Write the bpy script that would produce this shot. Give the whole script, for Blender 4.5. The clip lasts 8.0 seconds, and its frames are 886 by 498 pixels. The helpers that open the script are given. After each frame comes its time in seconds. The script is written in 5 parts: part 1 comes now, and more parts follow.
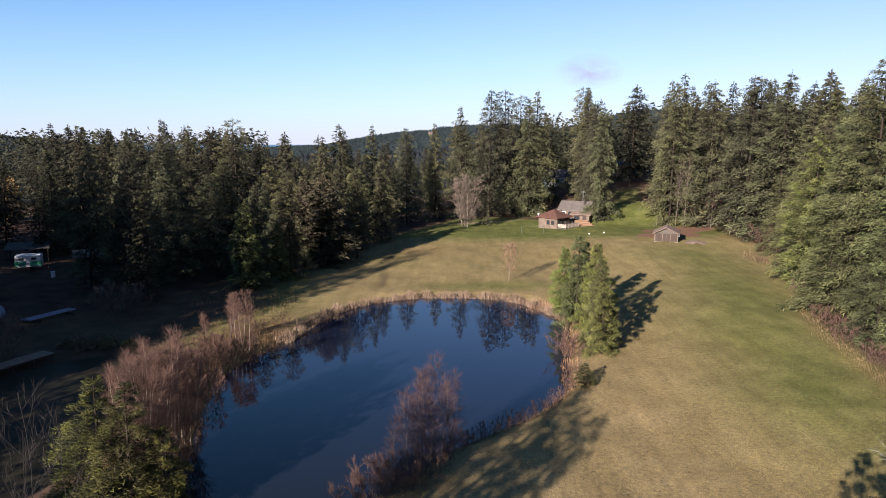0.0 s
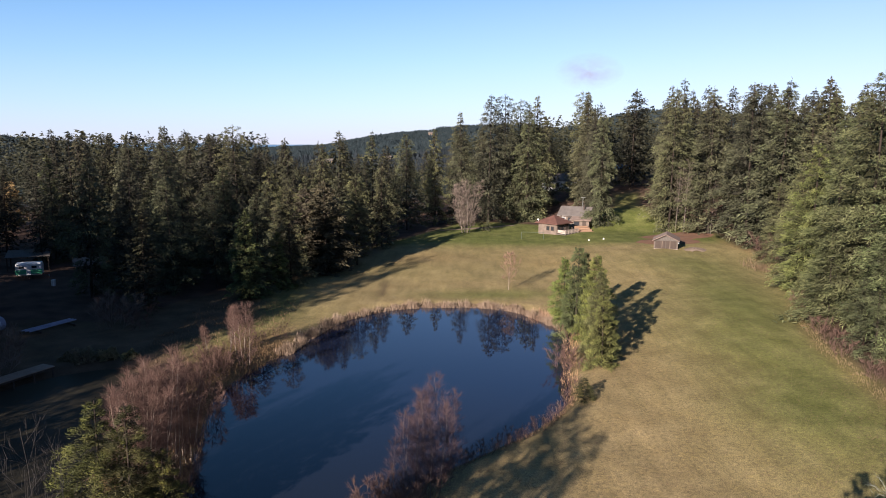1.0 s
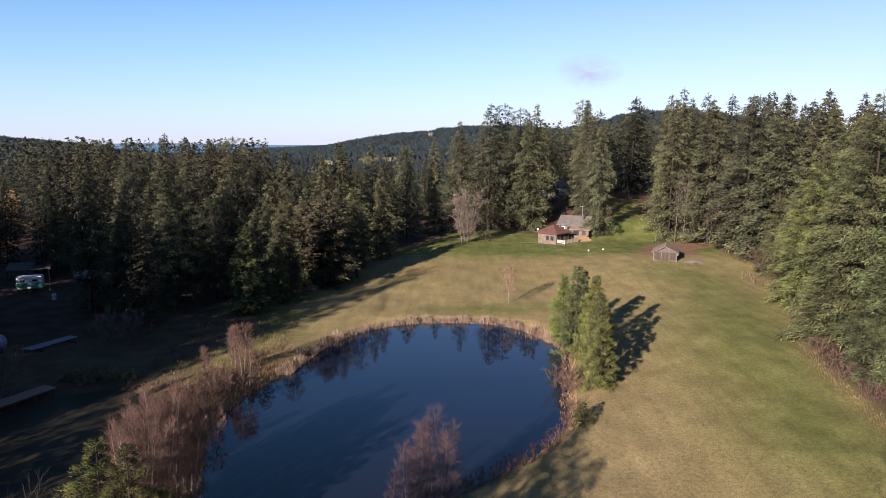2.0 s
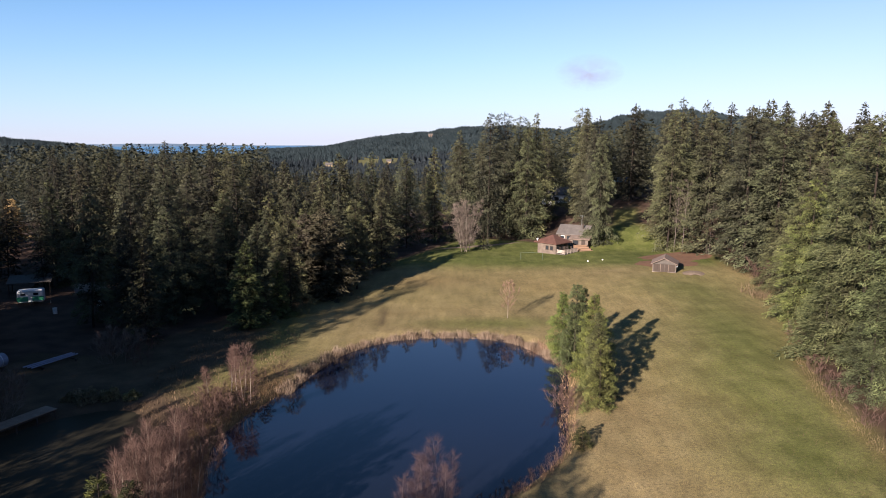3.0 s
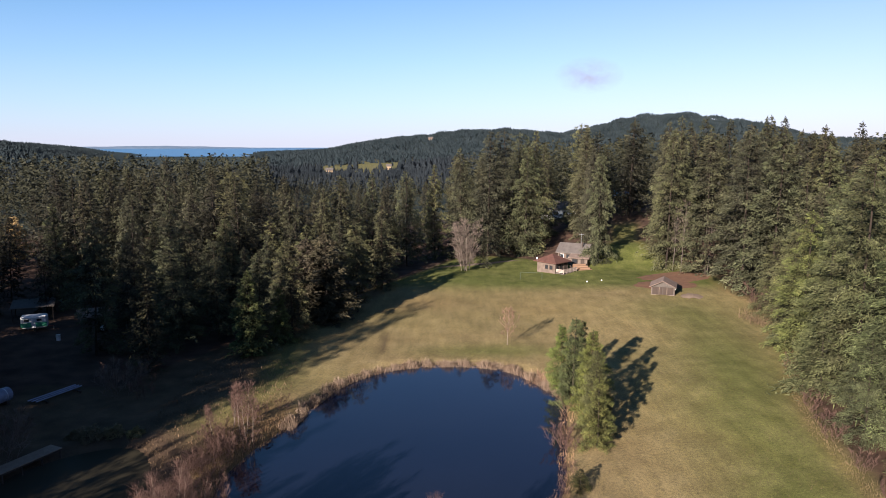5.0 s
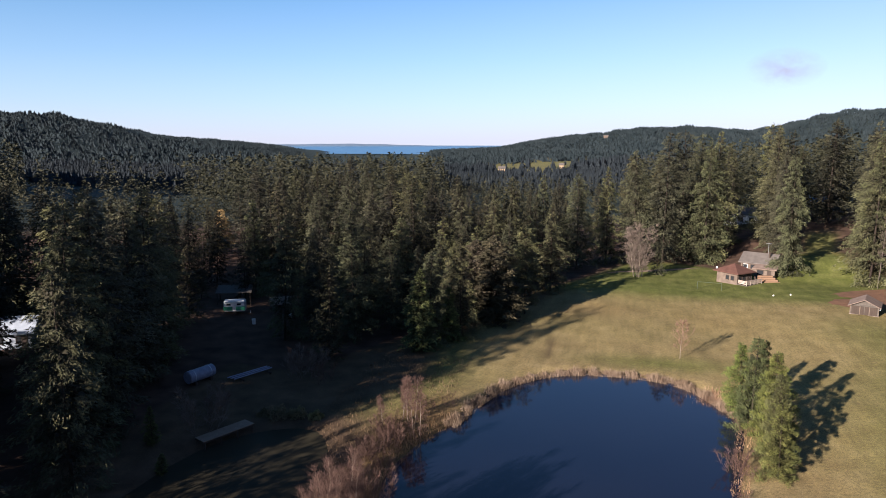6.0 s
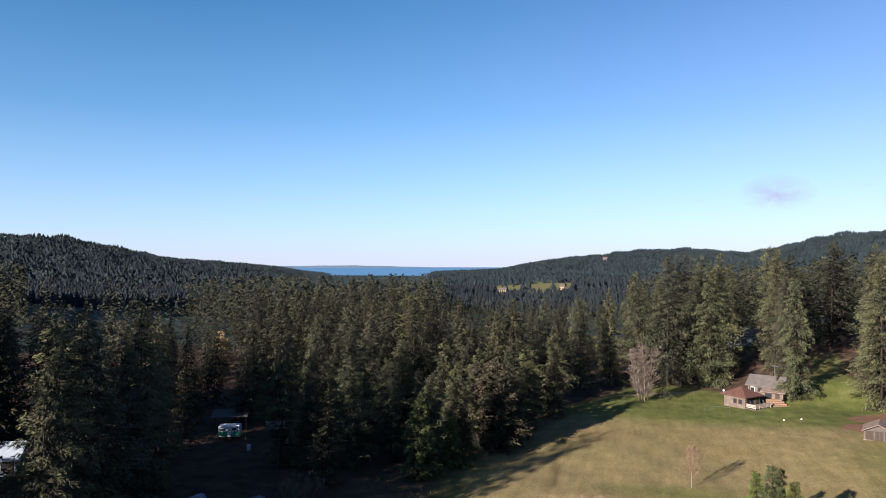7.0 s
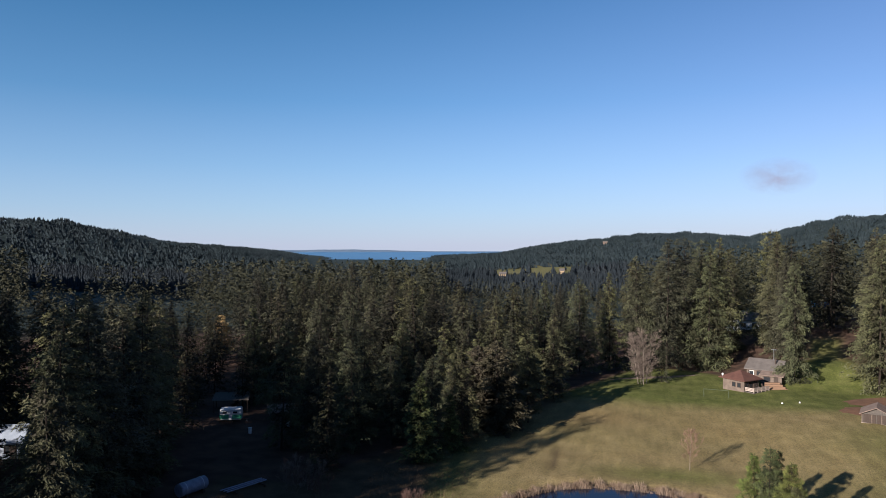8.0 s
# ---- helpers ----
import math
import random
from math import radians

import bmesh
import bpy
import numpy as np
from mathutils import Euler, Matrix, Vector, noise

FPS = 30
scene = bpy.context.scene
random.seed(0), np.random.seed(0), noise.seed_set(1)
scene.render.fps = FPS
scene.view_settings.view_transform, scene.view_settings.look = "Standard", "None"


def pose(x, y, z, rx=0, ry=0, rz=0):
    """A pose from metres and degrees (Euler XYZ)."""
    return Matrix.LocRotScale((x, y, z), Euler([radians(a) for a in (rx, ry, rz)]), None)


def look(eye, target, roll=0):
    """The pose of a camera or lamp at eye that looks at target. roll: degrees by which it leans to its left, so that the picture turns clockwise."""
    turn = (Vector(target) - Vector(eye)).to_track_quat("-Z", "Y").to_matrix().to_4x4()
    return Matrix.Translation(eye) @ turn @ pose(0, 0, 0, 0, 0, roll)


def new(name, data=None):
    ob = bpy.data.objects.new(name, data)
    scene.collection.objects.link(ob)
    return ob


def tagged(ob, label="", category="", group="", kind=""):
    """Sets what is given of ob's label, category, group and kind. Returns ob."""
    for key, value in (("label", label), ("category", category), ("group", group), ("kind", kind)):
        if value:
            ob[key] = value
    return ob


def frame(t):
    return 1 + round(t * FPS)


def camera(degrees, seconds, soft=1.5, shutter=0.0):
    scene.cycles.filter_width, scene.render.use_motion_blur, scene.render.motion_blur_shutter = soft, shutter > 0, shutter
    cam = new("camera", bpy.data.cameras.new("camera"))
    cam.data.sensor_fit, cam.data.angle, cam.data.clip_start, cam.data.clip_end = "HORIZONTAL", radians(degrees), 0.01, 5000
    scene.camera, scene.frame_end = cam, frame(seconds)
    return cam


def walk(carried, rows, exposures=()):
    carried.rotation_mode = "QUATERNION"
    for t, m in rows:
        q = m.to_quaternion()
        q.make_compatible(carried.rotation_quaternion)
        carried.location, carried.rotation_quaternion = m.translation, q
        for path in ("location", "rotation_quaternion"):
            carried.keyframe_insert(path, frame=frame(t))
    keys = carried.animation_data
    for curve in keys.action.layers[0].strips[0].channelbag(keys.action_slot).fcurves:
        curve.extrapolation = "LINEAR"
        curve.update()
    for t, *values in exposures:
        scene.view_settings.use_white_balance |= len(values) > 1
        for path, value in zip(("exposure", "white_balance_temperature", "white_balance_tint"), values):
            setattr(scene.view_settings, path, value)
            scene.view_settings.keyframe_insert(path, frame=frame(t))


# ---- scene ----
cam = camera(64.87, 8.0, soft=0.95)
# seconds, x, y, z, yaw, pitch
PATH = [
    (0.0, 0.0, 0.0, 22.41, 0.0, -8.88),
    (0.5, 0.0, 0.03, 22.93, 0.0, -8.9),
    (1.0, 0.02, 0.07, 23.83, 0.0, -8.91),
    (1.5, 0.05, 0.1, 24.94, 0.0, -8.91),
    (3.0, 0.12, 0.14, 28.32, 0.0, -8.9),
    (3.5, 0.14, 0.13, 29.42, 0.0, -8.87),
    (4.0, 0.14, 0.08, 30.5, 0.0, -8.85),
    (5.1, 0.1, -0.2, 32.7, 0.0, -8.75),
    (5.3, 0.1, -0.29, 33.0, 0.46, -8.7),
    (5.4, 0.1, -0.32, 33.1, 2.35, -8.7),
    (5.5, 0.1, -0.35, 33.18, 5.35, -8.75),
    (5.6, 0.1, -0.37, 33.25, 8.83, -8.72),
    (5.7, 0.1, -0.4, 33.29, 11.85, -8.75),
    (5.8, 0.1, -0.42, 33.33, 13.35, -8.8),
    (6.0, 0.1, -0.44, 33.4, 14.0, -8.94),
    (6.2, 0.1, -0.44, 33.42, 14.0, -8.52),
    (6.3, 0.1, -0.44, 33.43, 14.0, -7.73),
    (6.4, 0.1, -0.44, 33.44, 14.02, -6.6),
    (6.5, 0.1, -0.44, 33.46, 14.05, -5.45),
    (6.6, 0.1, -0.44, 33.46, 14.05, -3.9),
    (6.7, 0.1, -0.44, 33.46, 14.06, -2.41),
    (6.8, 0.1, -0.44, 33.46, 14.07, -0.97),
    (6.9, 0.1, -0.44, 33.46, 14.08, 0.2),
    (7.0, 0.1, -0.44, 33.46, 14.09, 1.0),
    (7.1, 0.1, -0.44, 33.46, 14.09, 1.42),
    (7.2, 0.1, -0.44, 33.46, 14.1, 1.27),
    (7.3, 0.1, -0.44, 33.46, 14.1, 0.95),
    (7.5, 0.1, -0.44, 33.46, 14.12, 0.18),
    (8.0, 0.1, -0.44, 33.46, 14.1, -0.31),
]
walk(cam, [(t, pose(x, y, z, 90 + pitch, 0, yaw)) for t, x, y, z, yaw, pitch in PATH],
     [(0.0, 1.85, 6000, 16), (5.5, 1.8, 6000, 16), (6.5, 1.88, 5950, 15), (7.0, 1.8, 5800, 13), (7.5, 1.52, 5700, 12), (8.0, 1.38, 5700, 12)])

# ---- light: low winter sun from behind and to the left, clear sky ----
SUN_ELEVATION, SUN_AZIMUTH = radians(18.0), math.atan2(-0.53, -0.85)
world = bpy.data.worlds.new("sky")
scene.world = world
world.use_nodes = True
wn = world.node_tree.nodes
sky = wn.new("ShaderNodeTexSky")
sky.sky_type = "NISHITA"
sky.sun_disc = False
sky.sun_elevation, sky.sun_rotation = SUN_ELEVATION, SUN_AZIMUTH
sky.altitude, sky.air_density, sky.dust_density, sky.ozone_density = 0, 0.7, 0.0, 1.6
wn["Background"].inputs["Strength"].default_value = 0.05
wl = world.node_tree.links
up = wn.new("ShaderNodeSeparateXYZ")
wl.new(wn.new("ShaderNodeTexCoord").outputs["Generated"], up.inputs[0])
haze = wn.new("ShaderNodeValToRGB")
while len(haze.color_ramp.elements) < 5:
    haze.color_ramp.elements.new(0.5)
for k, (h, v) in zip(haze.color_ramp.elements, ((0.0, 0.85), (0.05, 0.56), (0.11, 0.32), (0.2, 0.1), (0.34, 0.0))):
    k.position, k.color = h, (v, v, v, 1)
wl.new(up.outputs["Z"], haze.inputs["Fac"])
air = wn.new("ShaderNodeMix")
air.data_type = "RGBA"
air.inputs["B"].default_value = (4.42, 4.1, 4.82, 1)  # pale haze low over the horizon, all the way round
wl.new(haze.outputs["Color"], air.inputs["Factor"])
side = wn.new("ShaderNodeMapRange")  # the air is clearer to the west and milkier to the east
side.interpolation_type = "SMOOTHSTEP"
side.inputs["From Min"].default_value, side.inputs["From Max"].default_value = -0.75, 0.6
wl.new(up.outputs["X"], side.inputs["Value"])
tone = wn.new("ShaderNodeMix")
tone.data_type = "RGBA"
tone.inputs["A"].default_value, tone.inputs["B"].default_value = (0.50, 0.88, 0.95, 1), (0.77, 0.81, 0.88, 1)
wl.new(side.outputs["Result"], tone.inputs["Factor"])
clear = wn.new("ShaderNodeMix")
clear.data_type, clear.blend_type = "RGBA", "MULTIPLY"
clear.inputs["Factor"].default_value = 1.0
wl.new(tone.outputs["Result"], clear.inputs["B"])
wl.new(sky.outputs["Color"], clear.inputs["A"])
wl.new(clear.outputs["Result"], air.inputs["A"])
wl.new(air.outputs["Result"], wn["Background"].inputs["Color"])
sun_data = bpy.data.lights.new("sun", "SUN")
sun_data.energy, sun_data.angle, sun_data.color = 5.0, radians(0.55), (1.0, 0.84, 0.67)
sun = new("sun", sun_data)
sun.matrix_world = look((-53 * 2, -85 * 2, 65), (0, 0, 65 - 200.3 * math.tan(SUN_ELEVATION)))


# ---- materials ----
def material(name, rough=0.8, metal=0.0, spec=0.3):
    m = bpy.data.materials.new(name)
    m.use_nodes = True
    b = m.node_tree.nodes["Principled BSDF"]
    b.inputs["Roughness"].default_value = rough
    b.inputs["Metallic"].default_value = metal
    b.inputs["Specular IOR Level"].default_value = spec
    return m, m.node_tree.nodes, m.node_tree.links, b


def ramp(nodes, links, fac, stops):
    r = nodes.new("ShaderNodeValToRGB")
    e = r.color_ramp.elements
    while len(e) < len(stops):
        e.new(0.5)
    for k, (p, c) in zip(e, stops):
        k.position, k.color = p, (*c, 1)
    links.new(fac, r.inputs["Fac"])
    return r.outputs["Color"]


def noise_tex(nodes, links, scale, detail=4.0, coords="Object", stretch=None):
    tc = nodes.new("ShaderNodeTexCoord")
    n = nodes.new("ShaderNodeTexNoise")
    n.inputs["Scale"].default_value, n.inputs["Detail"].default_value = scale, detail
    out = tc.outputs[coords]
    if stretch:
        mp = nodes.new("ShaderNodeMapping")
        mp.inputs["Scale"].default_value = stretch
        links.new(out, mp.inputs["Vector"])
        out = mp.outputs["Vector"]
    links.new(out, n.inputs["Vector"])
    return n.outputs["Fac"]


def mix(nodes, links, fac, a, b, blend="MIX"):
    m = nodes.new("ShaderNodeMix")
    m.data_type, m.blend_type = "RGBA", blend
    for sock, v in ((m.inputs["Factor"], fac), (m.inputs["A"], a), (m.inputs["B"], b)):
        if isinstance(v, (int, float)):
            sock.default_value = v
        elif isinstance(v, tuple):
            sock.default_value = (*v, 1)
        else:
            links.new(v, sock)
    return m.outputs["Result"]


def bump(nodes, links, shader, height, strength, distance):
    b = nodes.new("ShaderNodeBump")
    b.inputs["Strength"].default_value, b.inputs["Distance"].default_value = strength, distance
    links.new(height, b.inputs["Height"])
    links.new(b.outputs["Normal"], shader.inputs["Normal"])


def weathered(name, dark, light, scale=1.5, rough=0.8, stretch=None, relief=0.02, metal=0.0):
    m, n, l, b = material(name, rough, metal)
    big = noise_tex(n, l, scale, 5, stretch=stretch)
    fine = noise_tex(n, l, scale * 9, 3, stretch=stretch)
    c = ramp(n, l, big, [(0.3, dark), (0.7, light)])
    c = mix(n, l, 0.35, c, ramp(n, l, fine, [(0.25, tuple(0.5 * v for v in dark)), (0.75, light)]))
    l.new(c, b.inputs["Base Color"])
    bump(n, l, b, fine, 0.5, relief)
    return m


def foliage(name, dark, mid, light, scale=0.35, rough=0.75, crown=0.0, even=0.0):
    """Needles or leaves: shade varies from tree to tree, from clump to clump and from leaf to leaf."""
    m, n, l, b = material(name, rough, 0.0, 0.2)
    info, geo = n.new("ShaderNodeObjectInfo"), n.new("ShaderNodeNewGeometry")
    clump = noise_tex(n, l, scale, 3)
    add = n.new("ShaderNodeMath")
    add.operation = "MULTIPLY_ADD"
    l.new(geo.outputs["Random Per Island"], add.inputs[0])
    add.inputs[1].default_value = 0.2
    l.new(clump, add.inputs[2])
    sub = n.new("ShaderNodeMath")
    sub.operation = "SUBTRACT"
    l.new(add.outputs[0], sub.inputs[0])
    sub.inputs[1].default_value = 0.1
    c = ramp(n, l, sub.outputs[0], [(0.28, dark), (0.5, mid), (0.75, light)])
    hsv = n.new("ShaderNodeHueSaturation")
    for sock, lo, hi in (("Value", 0.7, 1.3), ("Hue", 0.475, 0.512), ("Saturation", 0.75, 1.05)):
        mr = n.new("ShaderNodeMapRange")
        mr.inputs["To Min"].default_value, mr.inputs["To Max"].default_value = lo, hi
        if sock == "Hue":
            fr = n.new("ShaderNodeMath")
            fr.operation = "MULTIPLY"
            fr.inputs[1].default_value = 7.31
            l.new(info.outputs["Random"], fr.inputs[0])
            f2 = n.new("ShaderNodeMath")
            f2.operation = "FRACT"
            l.new(fr.outputs[0], f2.inputs[0])
            l.new(f2.outputs[0], mr.inputs["Value"])
        else:
            l.new(info.outputs["Random"], mr.inputs["Value"])
        l.new(mr.outputs["Result"], hsv.inputs[sock])
    if crown:  # crown shade put into the colour: dark near the trunk, bright at the tips
        tip_shade = n.new("ShaderNodeAttribute")
        tip_shade.attribute_name = "shoot"
        c = mix(n, l, 1.0, c, ramp(n, l, tip_shade.outputs["Fac"], [(0.1, (0.4, 0.36, 0.32)), (0.6, (0.8, 0.79, 0.76)), (0.95, (1.4, 1.42, 1.26))]), "MULTIPLY")
    l.new(c, hsv.inputs["Color"])
    l.new(hsv.outputs["Color"], b.inputs["Base Color"])
    if even:  # far needles: normals leaned one way, softening contrast as haze would
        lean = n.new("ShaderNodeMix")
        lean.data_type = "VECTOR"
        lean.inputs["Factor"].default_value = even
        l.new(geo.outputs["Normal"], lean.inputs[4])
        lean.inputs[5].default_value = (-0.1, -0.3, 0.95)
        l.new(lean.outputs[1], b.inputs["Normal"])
    if crown:  # needles stand out all round their twigs, so the crown is lit as a rounded whole
        tc, flat, rim, turn, both = (n.new("ShaderNodeTexCoord"), n.new("ShaderNodeVectorMath"), n.new("ShaderNodeVectorMath"),
                                     n.new("ShaderNodeVectorTransform"), n.new("ShaderNodeMix"))
        flat.operation, rim.operation = "MULTIPLY", "NORMALIZE"
        flat.inputs[1].default_value = (1, 1, 0)
        l.new(tc.outputs["Object"], flat.inputs[0])
        l.new(flat.outputs[0], rim.inputs[0])
        lift = n.new("ShaderNodeVectorMath")
        lift.inputs[1].default_value = (0, 0, 0.5)
        l.new(rim.outputs[0], lift.inputs[0])
        turn.vector_type, turn.convert_from, turn.convert_to = "NORMAL", "OBJECT", "WORLD"
        l.new(lift.outputs[0], turn.inputs[0])
        both.data_type = "VECTOR"
        both.inputs["Factor"].default_value = crown
        l.new(geo.outputs["Normal"], both.inputs[4])
        l.new(turn.outputs[0], both.inputs[5])
        unit = n.new("ShaderNodeVectorMath")
        unit.operation = "NORMALIZE"
        l.new(both.outputs[1], unit.inputs[0])
        l.new(unit.outputs[0], b.inputs["Normal"])
    return m


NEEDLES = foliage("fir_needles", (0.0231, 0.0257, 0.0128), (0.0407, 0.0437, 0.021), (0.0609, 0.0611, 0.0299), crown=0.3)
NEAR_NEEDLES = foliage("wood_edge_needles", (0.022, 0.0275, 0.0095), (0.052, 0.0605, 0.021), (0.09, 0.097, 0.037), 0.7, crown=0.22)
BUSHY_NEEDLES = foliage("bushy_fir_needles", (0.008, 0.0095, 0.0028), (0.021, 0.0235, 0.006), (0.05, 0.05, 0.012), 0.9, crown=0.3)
# NEEDLES at about half tone: the crowded wood's shade is in the colour
SHADED_NEEDLES = foliage("shaded_fir_needles", (0.011, 0.0123, 0.0059), (0.0195, 0.0197, 0.0095), (0.0294, 0.0276, 0.0135), crown=0.3)
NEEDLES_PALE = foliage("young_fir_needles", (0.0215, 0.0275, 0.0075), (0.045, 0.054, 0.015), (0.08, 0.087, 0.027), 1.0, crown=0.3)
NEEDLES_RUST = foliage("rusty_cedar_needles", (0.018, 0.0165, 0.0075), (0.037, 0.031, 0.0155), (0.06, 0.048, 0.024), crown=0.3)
# mid-distance wood, its shade likewise darkened into the needle colour
SHADED_MID_NEEDLES = foliage("shaded_wood_needles", (0.0098, 0.0115, 0.006), (0.0185, 0.0193, 0.0097), (0.0283, 0.0276, 0.0139), 0.08)
# distance haze tinted into the needle colour, bluer than the near firs
HAZY_NEEDLES = foliage("hazy_far_needles", (0.0086, 0.0139, 0.0173), (0.0156, 0.0221, 0.0273), (0.0259, 0.0336, 0.0383), 0.02, even=0.92)
SHRUB_LEAF = foliage("shrub_leaves", (0.0764, 0.076, 0.0236), (0.1417, 0.1229, 0.0445), (0.2181, 0.174, 0.068), 1.2)
REED = foliage("dry_reeds", (0.1268, 0.0762, 0.0385), (0.2196, 0.1437, 0.0782), (0.2927, 0.2086, 0.1303), 0.6)
WITHERED = foliage("withered_needles", (0.1435, 0.0916, 0.0409), (0.2296, 0.1563, 0.0766), (0.287, 0.2048, 0.1124), 0.5)
DRY_GRASS = foliage("dry_grass", (0.0661, 0.0453, 0.0179), (0.1074, 0.0755, 0.0322), (0.1488, 0.1056, 0.0465), 0.5)
BARK = weathered("fir_bark", (0.012, 0.0084, 0.0062), (0.0314, 0.0226, 0.0169), 1.2, 0.95, (1, 1, 0.2), 0.05)
TWIG_RED = weathered("red_alder_twigs", (0.05, 0.0285, 0.0225), (0.108, 0.064, 0.05), 0.8, 0.9)
TWIG_GREY = weathered("grey_twigs", (0.075, 0.057, 0.046), (0.158, 0.126, 0.104), 0.8, 0.9)
TWIG_DARK = weathered("dull_grey_twigs", (0.014, 0.0125, 0.012), (0.034, 0.03, 0.028), 0.8, 0.9)
TWIG_PINK = weathered("reddish_birch_twigs", (0.034, 0.021, 0.024), (0.074, 0.047, 0.051), 0.8, 0.9)
BARK_DULL = weathered("dull_birch_bark", (0.055, 0.043, 0.04), (0.13, 0.105, 0.098), 1.5, 0.85, (1, 1, 0.4))
TWIG_PALE = weathered("pale_orange_twigs", (0.12, 0.075, 0.05), (0.24, 0.15, 0.105), 0.8, 0.9)
LICHEN = weathered("grey_green_lichen", (0.1, 0.106, 0.08), (0.22, 0.23, 0.175), 1.5, 0.9)
BARK_PALE = weathered("pale_alder_bark", (0.1148, 0.0916, 0.0715), (0.2755, 0.2318, 0.1891), 1.5, 0.85, (1, 1, 0.4))
ROOF_SHAKE = weathered("brown_grey_shakes", (0.1148, 0.0832, 0.0664), (0.2066, 0.1563, 0.1278), 1.1, 0.9)
GOAL_PAINT = weathered("dull_green_paint", (0.04, 0.055, 0.04), (0.07, 0.09, 0.065), 2.0, 0.6)
SHINGLE_RED = weathered("red_brown_shingle", (0.0574, 0.027, 0.0204), (0.1033, 0.0485, 0.0358), 0.9, 0.85)
SHINGLE_GREY = weathered("grey_shingle", (0.0689, 0.0601, 0.054), (0.1263, 0.1116, 0.1007), 0.9, 0.85)
SHAKE = weathered("weathered_shakes", (0.073, 0.056, 0.0447), (0.1473, 0.1152, 0.0921), 1.1, 0.9)
BOARD = weathered("weathered_boards", (0.0484, 0.0423, 0.0365), (0.0976, 0.0847, 0.0737), 2.0, 0.85, (3, 3, 0.25))
BOARD_DARK = weathered("dark_boards", (0.026, 0.018, 0.014), (0.058, 0.043, 0.034), 2.0, 0.85, (6, 6, 0.25))
TIMBER_NEW = weathered("new_timber", (0.1492, 0.0886, 0.0533), (0.2181, 0.1401, 0.0891), 1.6, 0.7, (0.3, 3, 3))
DOCK_PLANK = weathered("tan_planks", (0.1492, 0.1024, 0.0715), (0.2411, 0.1779, 0.1278), 1.5, 0.85)
TANK_PAINT = weathered("blue_grey_paint", (0.12, 0.135, 0.18), (0.22, 0.24, 0.31), 1.5, 0.5)
PIPE = weathered("blue_grey_plastic", (0.198, 0.216, 0.2925), (0.27, 0.288, 0.377), 2.0, 0.5)
RAIL_PAINT = weathered("grey_rail", (0.2181, 0.174, 0.1455), (0.3925, 0.3277, 0.2816), 2.0, 0.7)
WHITE_PAINT = weathered("white_paint", (0.48, 0.48, 0.464), (0.656, 0.656, 0.64), 2.0, 0.5)
GREEN_PAINT = weathered("green_paint", (0.03, 0.2, 0.1), (0.05, 0.3, 0.16), 2.0, 0.5)
BLUE_TARP = weathered("blue_tarp", (0.02, 0.1, 0.24), (0.04, 0.16, 0.36), 2.0, 0.5)
TAN_WALL = weathered("tan_siding", (0.2066, 0.1509, 0.092), (0.2985, 0.2264, 0.1431), 1.0, 0.8)
GALVANIZED = weathered("galvanized_steel", (0.3, 0.32, 0.35), (0.5, 0.53, 0.56), 3.0, 0.45, metal=0.6)
PALE_METAL = weathered("pale_sheet_metal", (0.26, 0.3, 0.36), (0.36, 0.41, 0.48), 1.2, 0.5)
RUST = weathered("rusty_red", (0.1148, 0.0323, 0.0204), (0.1952, 0.0647, 0.0409), 2.0, 0.8)
CONCRETE = weathered("pale_concrete", (0.124, 0.0919, 0.0664), (0.1722, 0.1305, 0.0945), 1.0, 0.9)
LEAF_LITTER = weathered("rust_leaf_litter", (0.0918, 0.0454, 0.0256), (0.1722, 0.0916, 0.0511), 0.9, 0.95, relief=0.08)
# haze over the far shore is painted in as its blue colour
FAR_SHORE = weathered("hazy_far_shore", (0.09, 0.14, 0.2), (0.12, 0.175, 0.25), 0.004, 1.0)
GLASS, _n, _l, _b = material("window_glass", 0.08, 0.0, 0.5)
_b.inputs["Base Color"].default_value = (0.02, 0.022, 0.025, 1)


